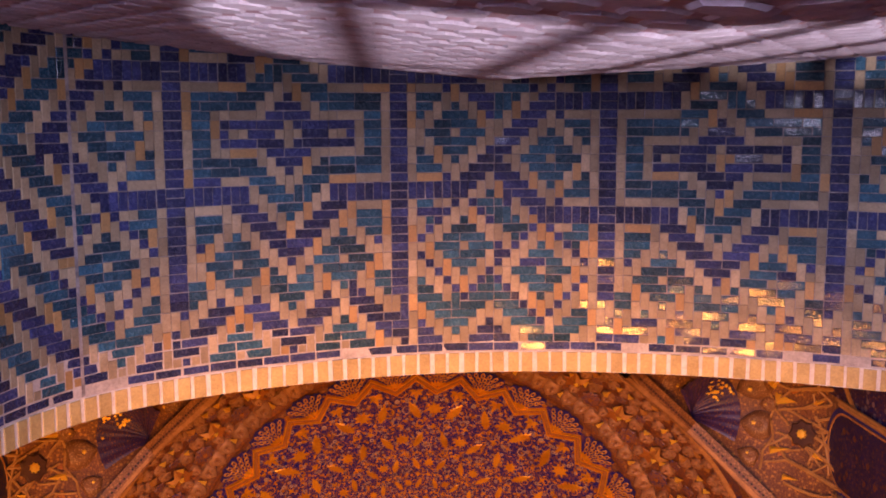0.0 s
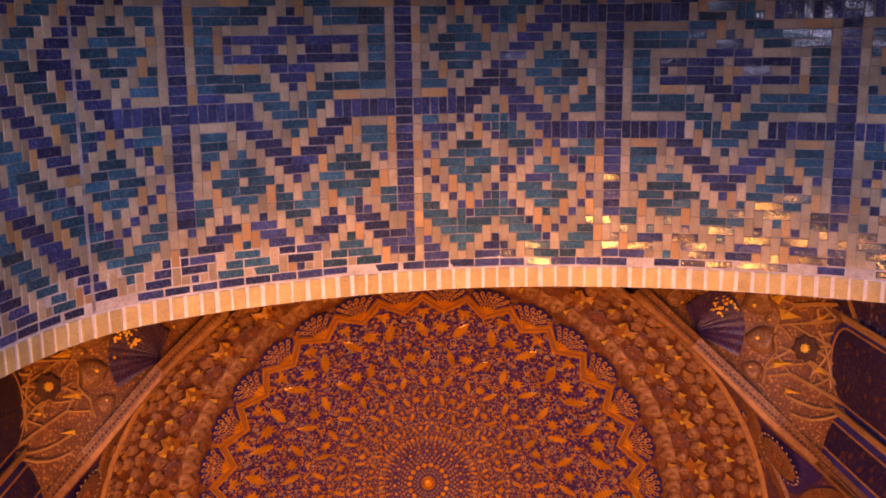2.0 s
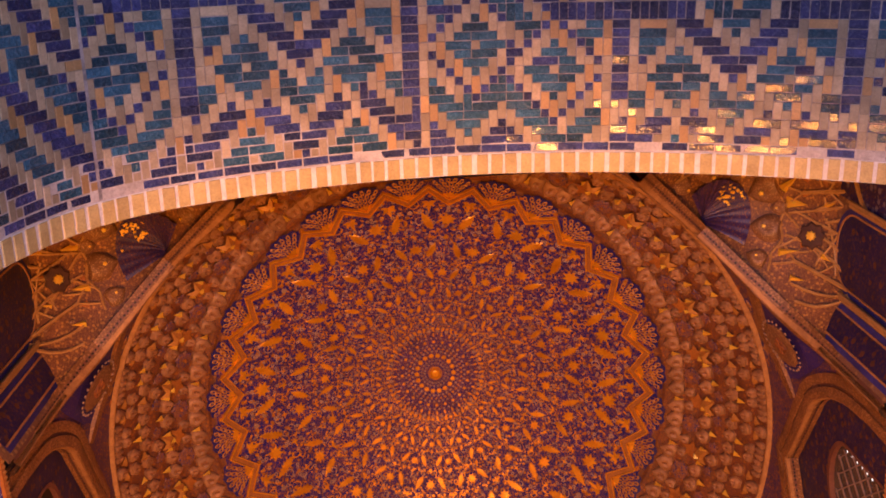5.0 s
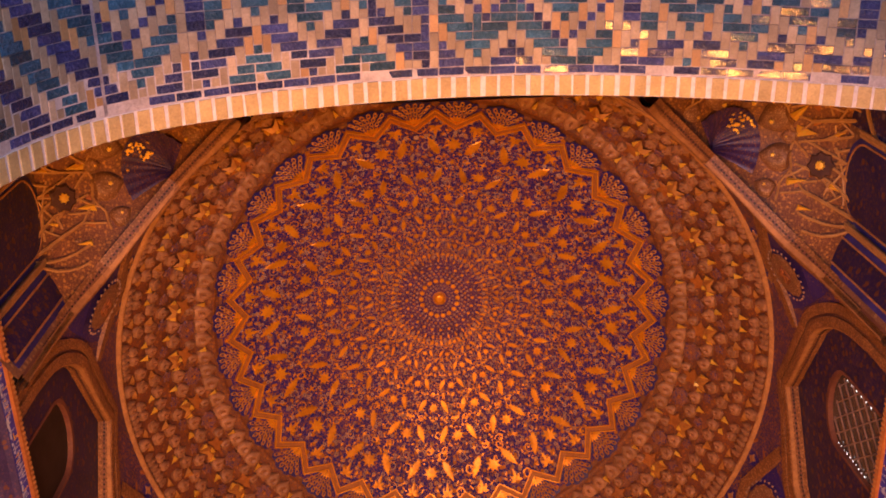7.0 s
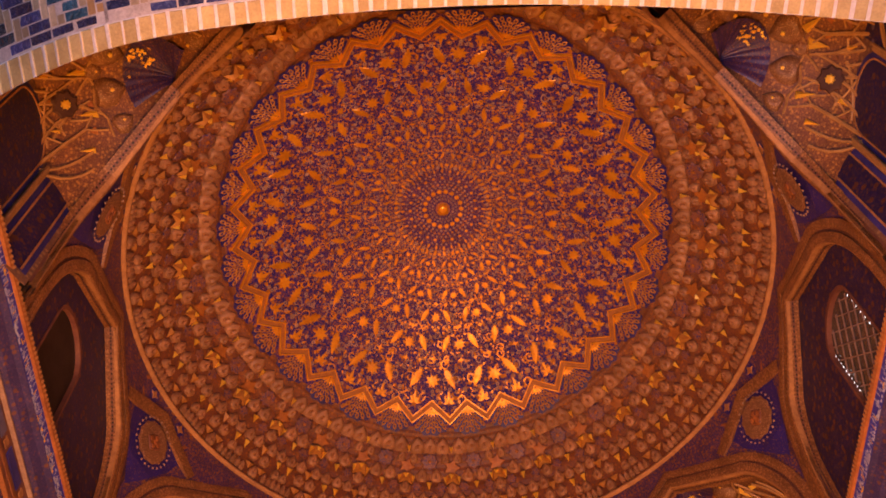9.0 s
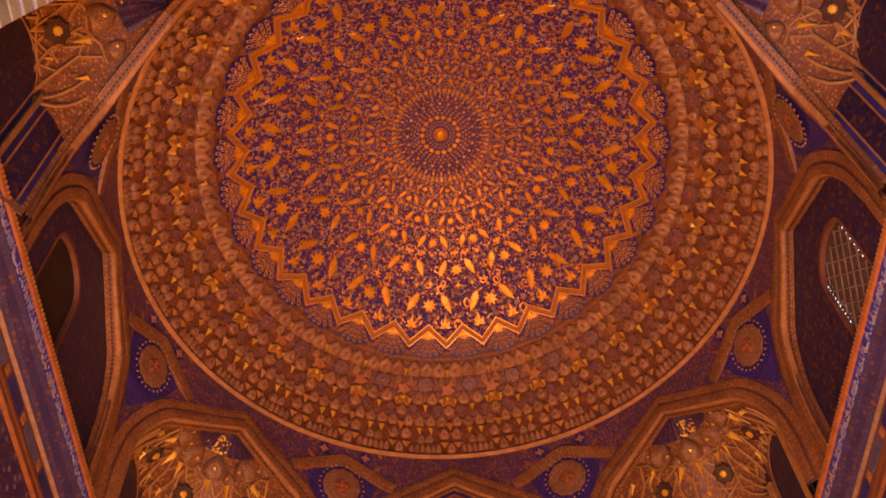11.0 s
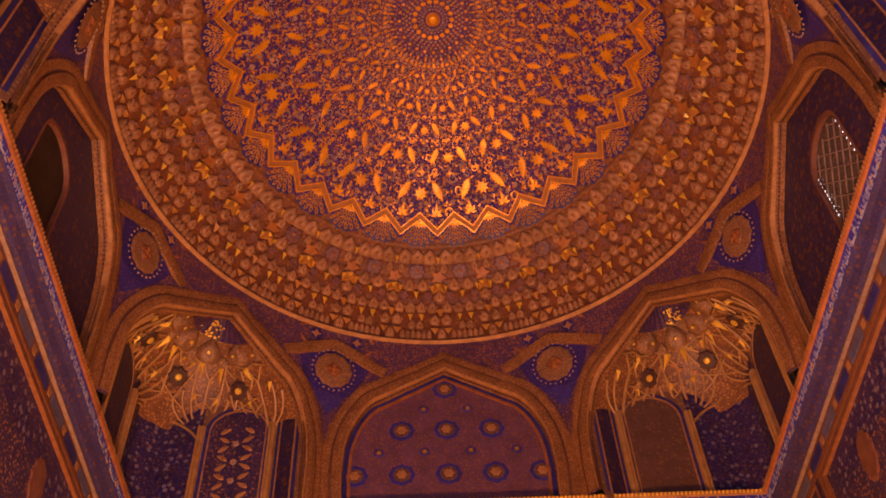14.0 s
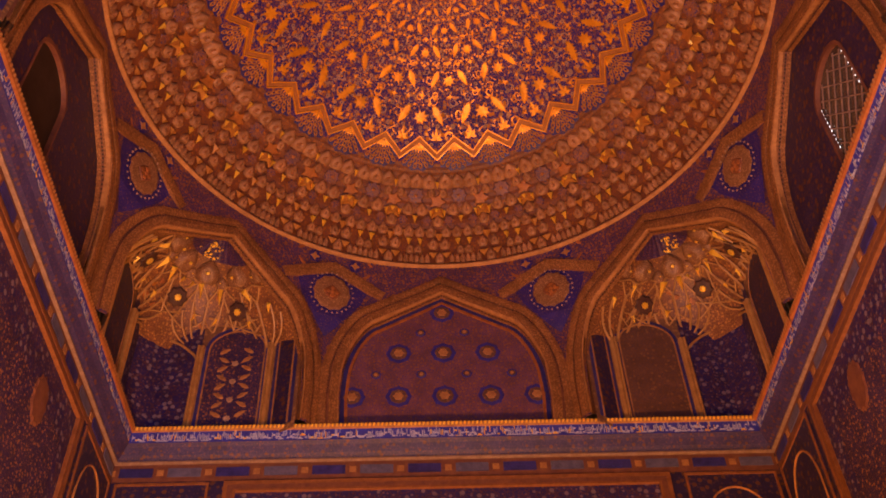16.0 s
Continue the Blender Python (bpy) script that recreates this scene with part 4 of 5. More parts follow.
def squinch(k):
    sq = thing("squinch", "corner squinch with gilded net vault over painted arched panels", "squinch", kind="structure")
    # shell behind the ribs
    b = Build()
    b.grid([[net_point(k, math.pi * (j / 24 - 0.5), 0.24 + (math.pi / 2 - 0.24) * i / 14, 1.02) for j in range(25)] for i in range(15)])
    b.make("vault_shell", SQUINCH_SHELL, sq, "ochre painted shell of the vault", True)
    # walls of the niche with arched panels
    for i in range(len(PLAN) - 1):
        if (k == 7 and i == 6) or (k == 5 and i == 0):
            continue
        (x0, d0), (x1, d1) = PLAN[i], PLAN[i + 1]
        wide = math.hypot(x1 - x0, d1 - d0)

        def at(u, z, out=0.0):
            nx, nd = -(d1 - d0) / wide, (x1 - x0) / wide
            return face_point(k, x0 + (x1 - x0) * u + nx * (-out), d0 + (d1 - d0) * u + nd * (-out), z)
        b = Build()
        b.grid([[at(u, z) for u in (0, 0.5, 1)] for z in (LEDGE - 0.1, 8.6, 9.45)])
        b.make("niche_wall", OCHRE_DIM, sq)

        def head(m, n=8):
            top, sp = 9.46 - m * 1.2, 8.98
            mm = m / wide
            pts = [(mm, LEDGE), (mm, sp)]
            for q in range(1, n):
                t = q / n
                pts.append((mm + (0.5 - mm) * (1 - math.cos(t * math.pi / 2)), sp + (top - sp) * math.sin(t * math.pi / 2) ** 0.9))
            pts.append((0.5, top))
            return pts + [(1 - u, z) for u, z in reversed(pts[:-1])]
        m0 = 0.05
        outer, mid, inner = head(m0), head(m0 + 0.055), head(m0 + 0.075)
        if wide < 0.6 and 2 <= i <= 4:
            Build().grid([[at(u, z, 0.012) for u in (0, 0.5, 1)] for z in (LEDGE, 8.6, 9.4)]).make("niche_panel", PANEL_DOTS, sq, "dim blue corner of the niche")
            continue
        Build().poly([at(u, z, 0.012) for u, z in outer]).make("niche_border", BLUE, sq)
        Build().grid([[at(u, z, d) for u, z in pth] for pth, d in ((mid, 0.012), (mid, 0.026), (inner, 0.026), (inner, 0.012))]).make("niche_fillet", OCHRE, sq)
        vine = (k == 3 and i == 5) or (k == 1 and i == 1)
        if wide > 0.4:
            Build().poly([at(u, z, 0.018) for u, z in inner]).make("niche_panel", (PANEL_VINE if k == 3 else PANEL_BROWN) if vine else PANEL_BLUE, sq, "painted niche panel with blossoms")
            if vine and k == 3:
                for q in range(8):
                    z = 7.85 + q * 0.15
                    for u, kind in ((0.5, "r"), (0.34, "l"), (0.66, "l")):
                        sh = relief(rosette_outline(0.05, 7, 0.8), 0.012) if kind == "r" else relief(leaf_outline(0.17, 0.035, 6), 0.012)
                        if kind == "r" and q % 2:
                            continue
                        o = mesh("panel_blossom" if kind == "r" else "panel_leaf", sh[0], sh[1], PALE if kind == "r" else OCHRE, sq)
                        p = at(u, z + (0.07 if kind == "l" else 0), 0.02)
                        e0, e1 = Vector(at(0, z)), Vector(at(1, z))
                        ex = (e1 - e0).normalized()
                        ez = Vector((0, 0, 1))
                        n = ex.cross(ez)
                        tilt = 0 if kind == "r" else (1.0 if (u < 0.5) == (q % 2 == 0) else -1.0)
                        o.matrix_basis = Matrix(((ex.x, ez.x, n.x, p[0]), (ex.y, ez.y, n.y, p[1]), (ex.z, ez.z, n.z, p[2]), (0, 0, 0, 1))) @ Matrix.Rotation(tilt, 4, "Z")
    # pale arch over the corner between the inner columns
    b = Build()
    arc = []
    for q in range(25):
        u = q / 24 * 3
        j = min(2, int(u))
        x = PLAN[2 + j][0] + (PLAN[3 + j][0] - PLAN[2 + j][0]) * (u - j)
        d = PLAN[2 + j][1] + (PLAN[3 + j][1] - PLAN[2 + j][1]) * (u - j)
        arc.append(face_point(k, x * 0.97, d * 0.97, 8.75 + 0.5 * math.sin(math.pi * q / 24) ** 0.7))
    b.tube(arc, 0.02, 5).make("corner_rib", RIB, sq)
    # columns, and the net of ribs that springs from them
    heads = (-1.21, -0.464, 0.464, 1.21)
    for i in (1, 2, 5, 6):
        if (k == 7 and i == 6) or (k == 5 and i == 1):
            continue
        x, d = PLAN[i]
        b = Build()
        s = 0.965
        b.tube([face_point(k, x * s, d * s, z) for z in (LEDGE, 8.2, 8.6, 9.05)], 0.036, 8)
        for e in (-1, 1):
            b.tube([face_point(k, x * s + 0.05 * e, d * s + 0.01, z) for z in (LEDGE, 8.4, 9.05)], 0.018, 6)
        b.make("column", RIB, sq, "slender pale ochre engaged column", True)

    def rib(p0, p1, radius=0.017, bow=0.0):
        pts, radius = [], radius * 1.05
        for q in range(6):
            t = q / 5
            pts.append(net_point(k, p0[0] + (p1[0] - p0[0]) * t + bow * math.sin(math.pi * t), p0[1] + (p1[1] - p0[1]) * t, 0.985))
        Build().tube(pts, radius, 5).make("rib", RIB, sq)
    centres = (-0.92, 0.0, 0.92)
    for h in heads:
        foot = (h, 0.28)
        for dpsi, eps, bow in ((0.0, 0.86, 0.0), (0.20, 0.80, 0.03), (-0.20, 0.80, -0.03), (0.38, 0.58, 0.08), (-0.38, 0.58, -0.08), (0.30, 0.70, 0.05), (-0.30, 0.70, -0.05)):
            if abs(h + dpsi) < 1.52:
                rib(foot, (h + dpsi, eps), 0.020 if abs(dpsi) < 0.2 else 0.016, bow)
        for sg in (-1, 1):
            if abs(h + sg * 0.38) < 1.5:
                rib((h + sg * 0.38, 0.58), (h + sg * 0.31, 0.79), 0.014)
                rib((h + sg * 0.20, 0.80), (h + sg * 0.08, 0.60), 0.013)
                rib((h + sg * 0.20, 0.80), (h + sg * 0.24, 0.98), 0.013)
                rib((h, 0.66), (h + sg * 0.12, 0.56), 0.011)
                rib((h + sg * 0.05, 0.70), (h + sg * 0.18, 0.70), 0.011)
        rib((h, 0.86), (h + 0.14, 1.0), 0.013)
        rib((h, 0.86), (h - 0.14, 1.0), 0.013)
    for c_ in centres:
        for sg in (-1, 1):
            rib((c_ + sg * 0.05, 0.90), (c_ + sg * 0.24, 1.02), 0.013)
            rib((c_ + sg * 0.15, 0.79), (c_ + sg * 0.24, 0.94), 0.013)
            rib((c_, 0.62), (c_ + sg * 0.20, 0.70), 0.012)
            rib((c_, 0.62), (c_ + sg * 0.24, 0.52), 0.012)
    for q in range(14):
        rib((-1.45 + 0.207 * q, 1.0 + 0.04 * (q % 2)), (-1.45 + 0.207 * (q + 1), 1.0 + 0.04 * ((q + 1) % 2)), 0.012)

    def frame_on(psi, eps, lift):
        p = Vector(net_point(k, psi, eps, 1.0))
        ex = (Vector(net_point(k, psi + 0.02, eps)) - p).normalized()
        ey = (Vector(net_point(k, psi, eps + 0.02)) - p).normalized()
        n = ex.cross(ey)
        inside = Vector(face_point(k, 0, 0.1, 8.9)) - p
        if n.dot(inside) < 0:
            ex, n = -ex, -n
        ey = n.cross(ex)
        p = p + n * lift
        return Matrix(((ex.x, ey.x, n.x, p.x), (ex.y, ey.y, n.y, p.y), (ex.z, ey.z, n.z, p.z), (0, 0, 0, 1)))

    def put(name, shape, material, psi, eps, lift, turn=0.0, lean=0.0, smooth=False, lab=""):
        o = mesh(name, shape[0], shape[1], material, sq, lab, smooth)
        o.matrix_basis = frame_on(psi, eps, lift) @ Matrix.Rotation(turn, 4, "Z") @ Matrix.Rotation(lean, 4, "X")
    for c_ in centres:
        put("star_plate", relief(rosette_outline(0.150, 8, 0.80), 0.02), STAR_DARK, c_, 0.79, 0.045, 0.2, 0, False, "dark brown star plate")
        put("star_heart", relief(rosette_outline(0.055, 8, 0.75), 0.03), GILT, c_, 0.79, 0.065, 0, 0, False, "gilt heart of the star")
    # long gilt facets between the ribs
    for psi, eps, w_, h_ in ((0.30, 0.93, 0.050, 0.24), (0.62, 0.92, 0.060, 0.26), (1.12, 0.93, 0.050, 0.22), (1.36, 0.78, 0.04, 0.16), (0.30, 0.66, 0.035, 0.14), (0.62, 0.66, 0.035, 0.14), (1.06, 0.64, 0.03, 0.12), (0.10, 0.95, 0.03, 0.12)):
        for sg in (-1, 1):
            put("gilt_facet", facet(w_ * random.uniform(0.7, 1.15), h_, 0.05), GILT, sg * psi + random.uniform(-0.03, 0.03), eps, 0.02, random.uniform(-0.5, 0.5), random.uniform(-0.5, 0.3))
    for q in range(26):
        put("web_cell", relief(rosette_outline(random.uniform(0.035, 0.06), 3, 0.62), 0.012), random.choice((STAR_RED, SLOT, RUST, KITE_PALE)), random.uniform(-1.4, 1.4), random.uniform(0.5, 0.98), 0.008, random.uniform(0, 6))
    # shell bulbs in two rows under the head
    for psi, eps, w_ in ((-0.95, 1.13, 0.150), (-0.32, 1.12, 0.165), (0.32, 1.12, 0.165), (0.95, 1.13, 0.150), (-1.4, 1.12, 0.10), (1.4, 1.12, 0.10), (-0.64, 1.05, 0.08), (0.64, 1.05, 0.08), (0.0, 1.05, 0.08)):
        sh = pod(w_, w_ * 2.1, w_ * 0.75)
        put("shell_bulb", sh, KITE_PALE, psi, eps, 0.0, 0, -0.2, True, "dusty pink shell bulb")
        put("bulb_heart", relief(rosette_outline(w_ * 0.18, 5, 0.7), 0.02), GILT, psi, eps + 0.01, w_ * 0.72, 0)
    # ribbed fan at the head
    b = Build()
    n = 13
    rows = []
    for i in range(6):
        t = i / 5
        rows.append([net_point(k, (math.pi * (j / 48 - 0.5)) * 0.85, 1.24 + 0.32 * t, 0.97 - 0.02 * abs(math.sin(n * math.pi * j / 48))) for j in range(49)])
    b.grid(rows).make("head_shell", HEAD_BLUE, sq, "blue ribbed fan at the head of the vault", True)
    glint = relief(rosette_outline(0.020, 4, 0.6), 0.008)
    for q in range(34):
        put("gilt_speck", glint, GILT, random.gauss(0.1, 0.28), 1.26 + 0.16 * random.random() ** 1.5, 0.075, random.uniform(0, 3), random.uniform(-0.4, 0.4))


for k in (1, 3, 5, 7):
    squinch(k)

# ---- cornice with its inscription ----
LIP = 3.87
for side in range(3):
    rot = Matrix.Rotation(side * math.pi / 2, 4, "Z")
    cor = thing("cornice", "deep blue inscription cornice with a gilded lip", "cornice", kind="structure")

    def strip(prof, name, mat, lab=""):
        b = Build()
        rows = []
        for d, z in prof:
            ends = []
            for e in (-1, 1):
                near = (side == 0 and e == -1) or (side == 2 and e == 1)
                ends.append(tuple(rot @ Vector((d, e * (4.05 if near else d), z))))
            rows.append(ends)
        b.grid(rows).make(name, mat, cor, lab)
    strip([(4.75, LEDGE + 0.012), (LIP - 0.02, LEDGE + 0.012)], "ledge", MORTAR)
    # far lip's stronger light put into its colour: ochre there, rust at the sides
    strip([(LIP - 0.02, LEDGE + 0.012), (LIP - 0.045, LEDGE - 0.02), (LIP - 0.03, LEDGE - 0.055), (LIP, LEDGE - 0.06)], "gilded_lip", OCHRE if side == 1 else RUST, "lip moulding, its colour dimmed on the side walls as in weaker light")
    beads = Build()
    for q in range(150):
        y = -3.8 + q * 7.6 / 149
        v = [(LIP - 0.052, y - 0.014, LEDGE - 0.010), (LIP - 0.052, y + 0.012, LEDGE - 0.010), (LIP - 0.040, y + 0.018, LEDGE - 0.052), (LIP - 0.040, y - 0.008, LEDGE - 0.052)]
        beads.poly([tuple(rot @ Vector(p)) for p in v])
    # beads likewise: gilt paints the brighter far light, ochre the dimmer sides
    tagged(beads.make("lip_beads", GILT if side == 1 else OCHRE, cor, "rope beads of the lip, colour dimmed on the less lit sides"), kind="stuff")
    strip([(LIP, LEDGE - 0.06), (LIP + 0.02, LEDGE - 0.20)], "inscription_band", BLUE_SCRIPT, "bright blue inscription band")
    strip([(LIP + 0.02, LEDGE - 0.20), (LIP + 0.005, LEDGE - 0.21), (LIP + 0.05, LEDGE - 0.25), (LIP + 0.10, LEDGE - 0.33), (HALF - 0.02, LEDGE - 0.38)], "cove", COVE, "dark blue painted cove")
    strip([(HALF - 0.02, LEDGE - 0.38), (HALF - 0.05, LEDGE - 0.39), (HALF - 0.05, LEDGE - 0.41), (HALF, LEDGE - 0.42)], "white_fillet", FILLET, "pale fillet under the cove")
    # unreadable script as plain strokes
    b, g = Build(), Build()
    y = -3.85
    while y < 3.85:
        w = random.choice((0.009, 0.009, 0.012, 0.012, 0.032))
        tall = random.random() < 0.6
        h = random.uniform(0.06, 0.115) if w < 0.03 else 0.02
        z = LEDGE - 0.18 + (0 if tall else random.uniform(0, 0.06))
        tgt = g if random.random() < 0.14 else b
        dd = LIP + 0.02 - (z - (LEDGE - 0.21)) / 0.15 * 0.02
        v = [(dd - 0.006, y, z), (dd - 0.006, y + w, z), (dd - 0.012 - 0.0, y + w, z + h), (dd - 0.012, y, z + h)]
        tgt.poly([tuple(rot @ Vector(p)) for p in v])
        if random.random() < 0.22:
            v = [(dd - 0.006, y - 0.02, z - 0.012), (dd - 0.006, y + 0.05, z - 0.012), (dd - 0.007, y + 0.05, z + 0.004), (dd - 0.007, y - 0.02, z + 0.004)]
            tgt.poly([tuple(rot @ Vector(p)) for p in v])
        y += w * 0.6 + random.uniform(0.007, 0.016)
    tagged(b.make("script", SCRIPT, cor, "pale blue strokes of script"), kind="stuff")
    tagged(g.make("gilt_script", GILT, cor, "gilt strokes of script"), kind="stuff")

# ---- walls of the hall below the cornice ----
WALLTOP = LEDGE - 0.42
for side, nm in ((0, "wall_east"), (1, "wall_north"), (2, "wall_west")):
    rot = Matrix.Rotation(side * math.pi / 2, 4, "Z")
    wall = thing(nm, "painted wall with cartouche frieze and framed floral panel", "wall", kind="structure")

    def box(y0, y1, z0, z1, d0, d1, name, mat, lab=""):
        b = Build()
        b.slab((HALF - d1, y0, z0), (HALF - d0, y1, z1))
        b.v = [tuple(rot @ Vector(p)) for p in b.v]
        return b.make(name, mat, wall, lab)
    box(-4.05, 4.05, FLOOR, WALLTOP, -0.6, 0.0, "wall_body", PANEL_DIM, "dark floral wall painting")
    # frieze of cartouches
    box(-4.03, 4.03, WALLTOP - 0.24, WALLTOP - 0.005, 0.001, 0.012, "frieze", RUST_DIM)
    for q in range(14):
        y = -3.78 + q * 0.58
        o = box(y - 0.2, y + 0.2, WALLTOP - 0.18, WALLTOP - 0.06, 0.012, 0.024, "cartouche", BLUE if q % 2 else PALE_BLUE)
        box(y + 0.25, y + 0.33, WALLTOP - 0.16, WALLTOP - 0.08, 0.012, 0.022, "frieze_rosette", OCHRE)
    # big frame
    F, T = 2.68, WALLTOP - 0.27
    for o, w, d, mt, nmx in ((0.0, 0.05, 0.05, SLOT, "frame_fillet"), (0.05, 0.07, 0.045, RUST_DIM, "frame_band"), (0.12, 0.03, 0.06, SLOT, "frame_fillet")):
        box(-F + o, F - o, T - o - w, T - o, 0.0, d, nmx, mt)
        for e in (-1, 1):
            ya, yb = sorted((e * (F - o), e * (F - o - w)))
            box(ya, yb, FLOOR, T - o - w, 0.0, d, nmx, mt)
    box(-F + 0.15, F - 0.15, FLOOR + 1.0, T - 0.15, 0.001, 0.014, "frame_field", PANEL_DOTS, "blue floral field inside the frame")
    box(-F + 0.42, F - 0.42, FLOOR + 1.0, T - 0.62, 0.014, 0.022, "inner_field", PANEL_VINE)
    # side panels
    for e in (-1, 1):
        ya, yb = sorted((e * 2.86, e * 3.98))
        box(ya, yb, FLOOR + 1.0, T + 0.01, 0.001, 0.012, "side_field", PANEL_DIM)
        for z0, z1, y0_, y1_ in ((T - 0.03, T, ya, yb), (FLOOR + 1, T - 0.03, ya, ya + 0.03), (FLOOR + 1, T - 0.03, yb - 0.03, yb)):
            box(y0_, y1_, z0, z1, 0.012, 0.03, "side_fillet", SLOT)
        pts = [(ya + 0.15, 5.0)]
        arch = [((ya + yb) / 2 + (yb - ya - 0.3) / 2 * math.cos(t), 6.1 + 0.62 * math.sin(t) ** 0.9) for t in (math.pi * j / 16 for j in range(17))]
        path = [(yb - 0.15, 2.0)] + arch + [(ya + 0.15, 2.0)]
        b = Build()
        b.tube([tuple(rot @ Vector((HALF - 0.02, y, z))) for y, z in path], 0.014, 5)
        b.make("side_arch", OCHRE, wall)
    for yy in (-1.55, 1.55):
        sh = relief(rosette_outline(0.20, 12, 0.9), 0.02)
        o = mesh("medallion", [(x, y * 1.5, z) for x, y, z in sh[0]], sh[1], RUST_DIM, wall, "dull red almond medallion")
        o.matrix_basis = rot @ Matrix(((0, 0, -1, HALF - 0.02), (1, 0, 0, yy), (0, 1, 0, 6.25), (0, 0, 0, 1)))

# drum walls behind the squinches and the near wall, closing the hall
shell = tagged(Build().grid([[(math.cos(t) * r, math.sin(t) * r, z) for t in (math.pi / 4 * (j + 0.5) for j in range(8))] for r, z in ((6.3, LEDGE + 0.0), (6.3, 10.6), (4.5, 10.6))], True).make("outer_wall", MORTAR), "plain outer wall of the drum", "wall", kind="structure")

floor = tagged(Build().slab((-7, -12, FLOOR - 0.2), (7, 5, FLOOR)).make("floor", STONE), "grey stone floor", "floor", kind="structure")


# ---- entrance arch with the glazed brick soffit ----
U = 0.060                         # brick module
CROWN = Vector((0.40, -4.447, 6.85))
SKEW = Matrix.Translation(CROWN) @ Matrix.Rotation(radians(1.2), 4, "Z") @ Matrix.Translation(-CROWN)
LEFT_END, RIGHT_END = 62, 54


def drop(d):
    """The fall of the arch below its crown: the western half is steeper and turns down into the jamb."""
    if d < 0:
        return 0.130 * d * d + 0.05 * (-d / 2.4) ** 14
    return 0.03 * d * math.exp(-d) + 0.112 * d * d + 0.02 * (d / 2.9) ** 10


# the arch's line by its length
def arch_line(sg):
    line = [(0.0, 0.0, 0.0)]
    while line[-1][0] < 4.6:
        s, d, z = line[-1]
        slope = (drop(sg * (d + 0.002)) - drop(sg * d)) / 0.002
        step = 0.01 / math.sqrt(1 + slope * slope)
        line.append((s + 0.01, d + step, -drop(sg * (d + step))))
    return line


LINES = {1: arch_line(1), -1: arch_line(-1)}


def on_soffit(s, y):
    """Frame on the soffit: x along the arch, y into the hall, z down into the passage."""
    sg = 1 if s >= 0 else -1
    line = LINES[sg]
    i = min(len(line) - 2, int(abs(s) / 0.01))
    (_, d0, z0), (_, d1, z1) = line[i], line[i + 1]
    f = abs(s) / 0.01 - i
    d, z = (d0 + (d1 - d0) * f) * sg, z0 + (z1 - z0) * f
    ex = Vector((d1 - d0, 0, (z1 - z0) * sg)).normalized()
    ey = Vector((0, -1, 0))
    n = ex.cross(ey)
    p = Vector((CROWN.x + d, y, CROWN.z + z))
    return SKEW @ Matrix(((ex.x, ey.x, n.x, p.x), (ex.y, ey.y, n.y, p.y), (ex.z, ey.z, n.z, p.z), (0, 0, 0, 1)))


entrance = thing("entrance_arch", "pointed entrance arch with blue and buff glazed brick soffit", "arch", kind="structure")
Y_END = CROWN.y + 0.155
rows = []
for i in range(-88, 89):
    s = i * 0.05
    rows.append([tuple(on_soffit(s, y) @ Vector((0, 0, -0.002))) for y in (-7.2, -6.0, -5.0, Y_END - 0.004)])
Build().grid(rows).make("mortar_bed", MORTAR, entrance, "pinkish grey mortar between the bricks")
top = [tuple(SKEW @ Vector((CROWN.x + sg * d, Y_END - 0.002, CROWN.z + z))) for sg, part_ in ((-1, reversed(LINES[-1][::10])), (1, LINES[1][::10])) for s, d, z in part_]
Build().grid([top, [(x, y, 10.7) for x, y, z in top]]).make("hall_face", PANEL_DIM, entrance)


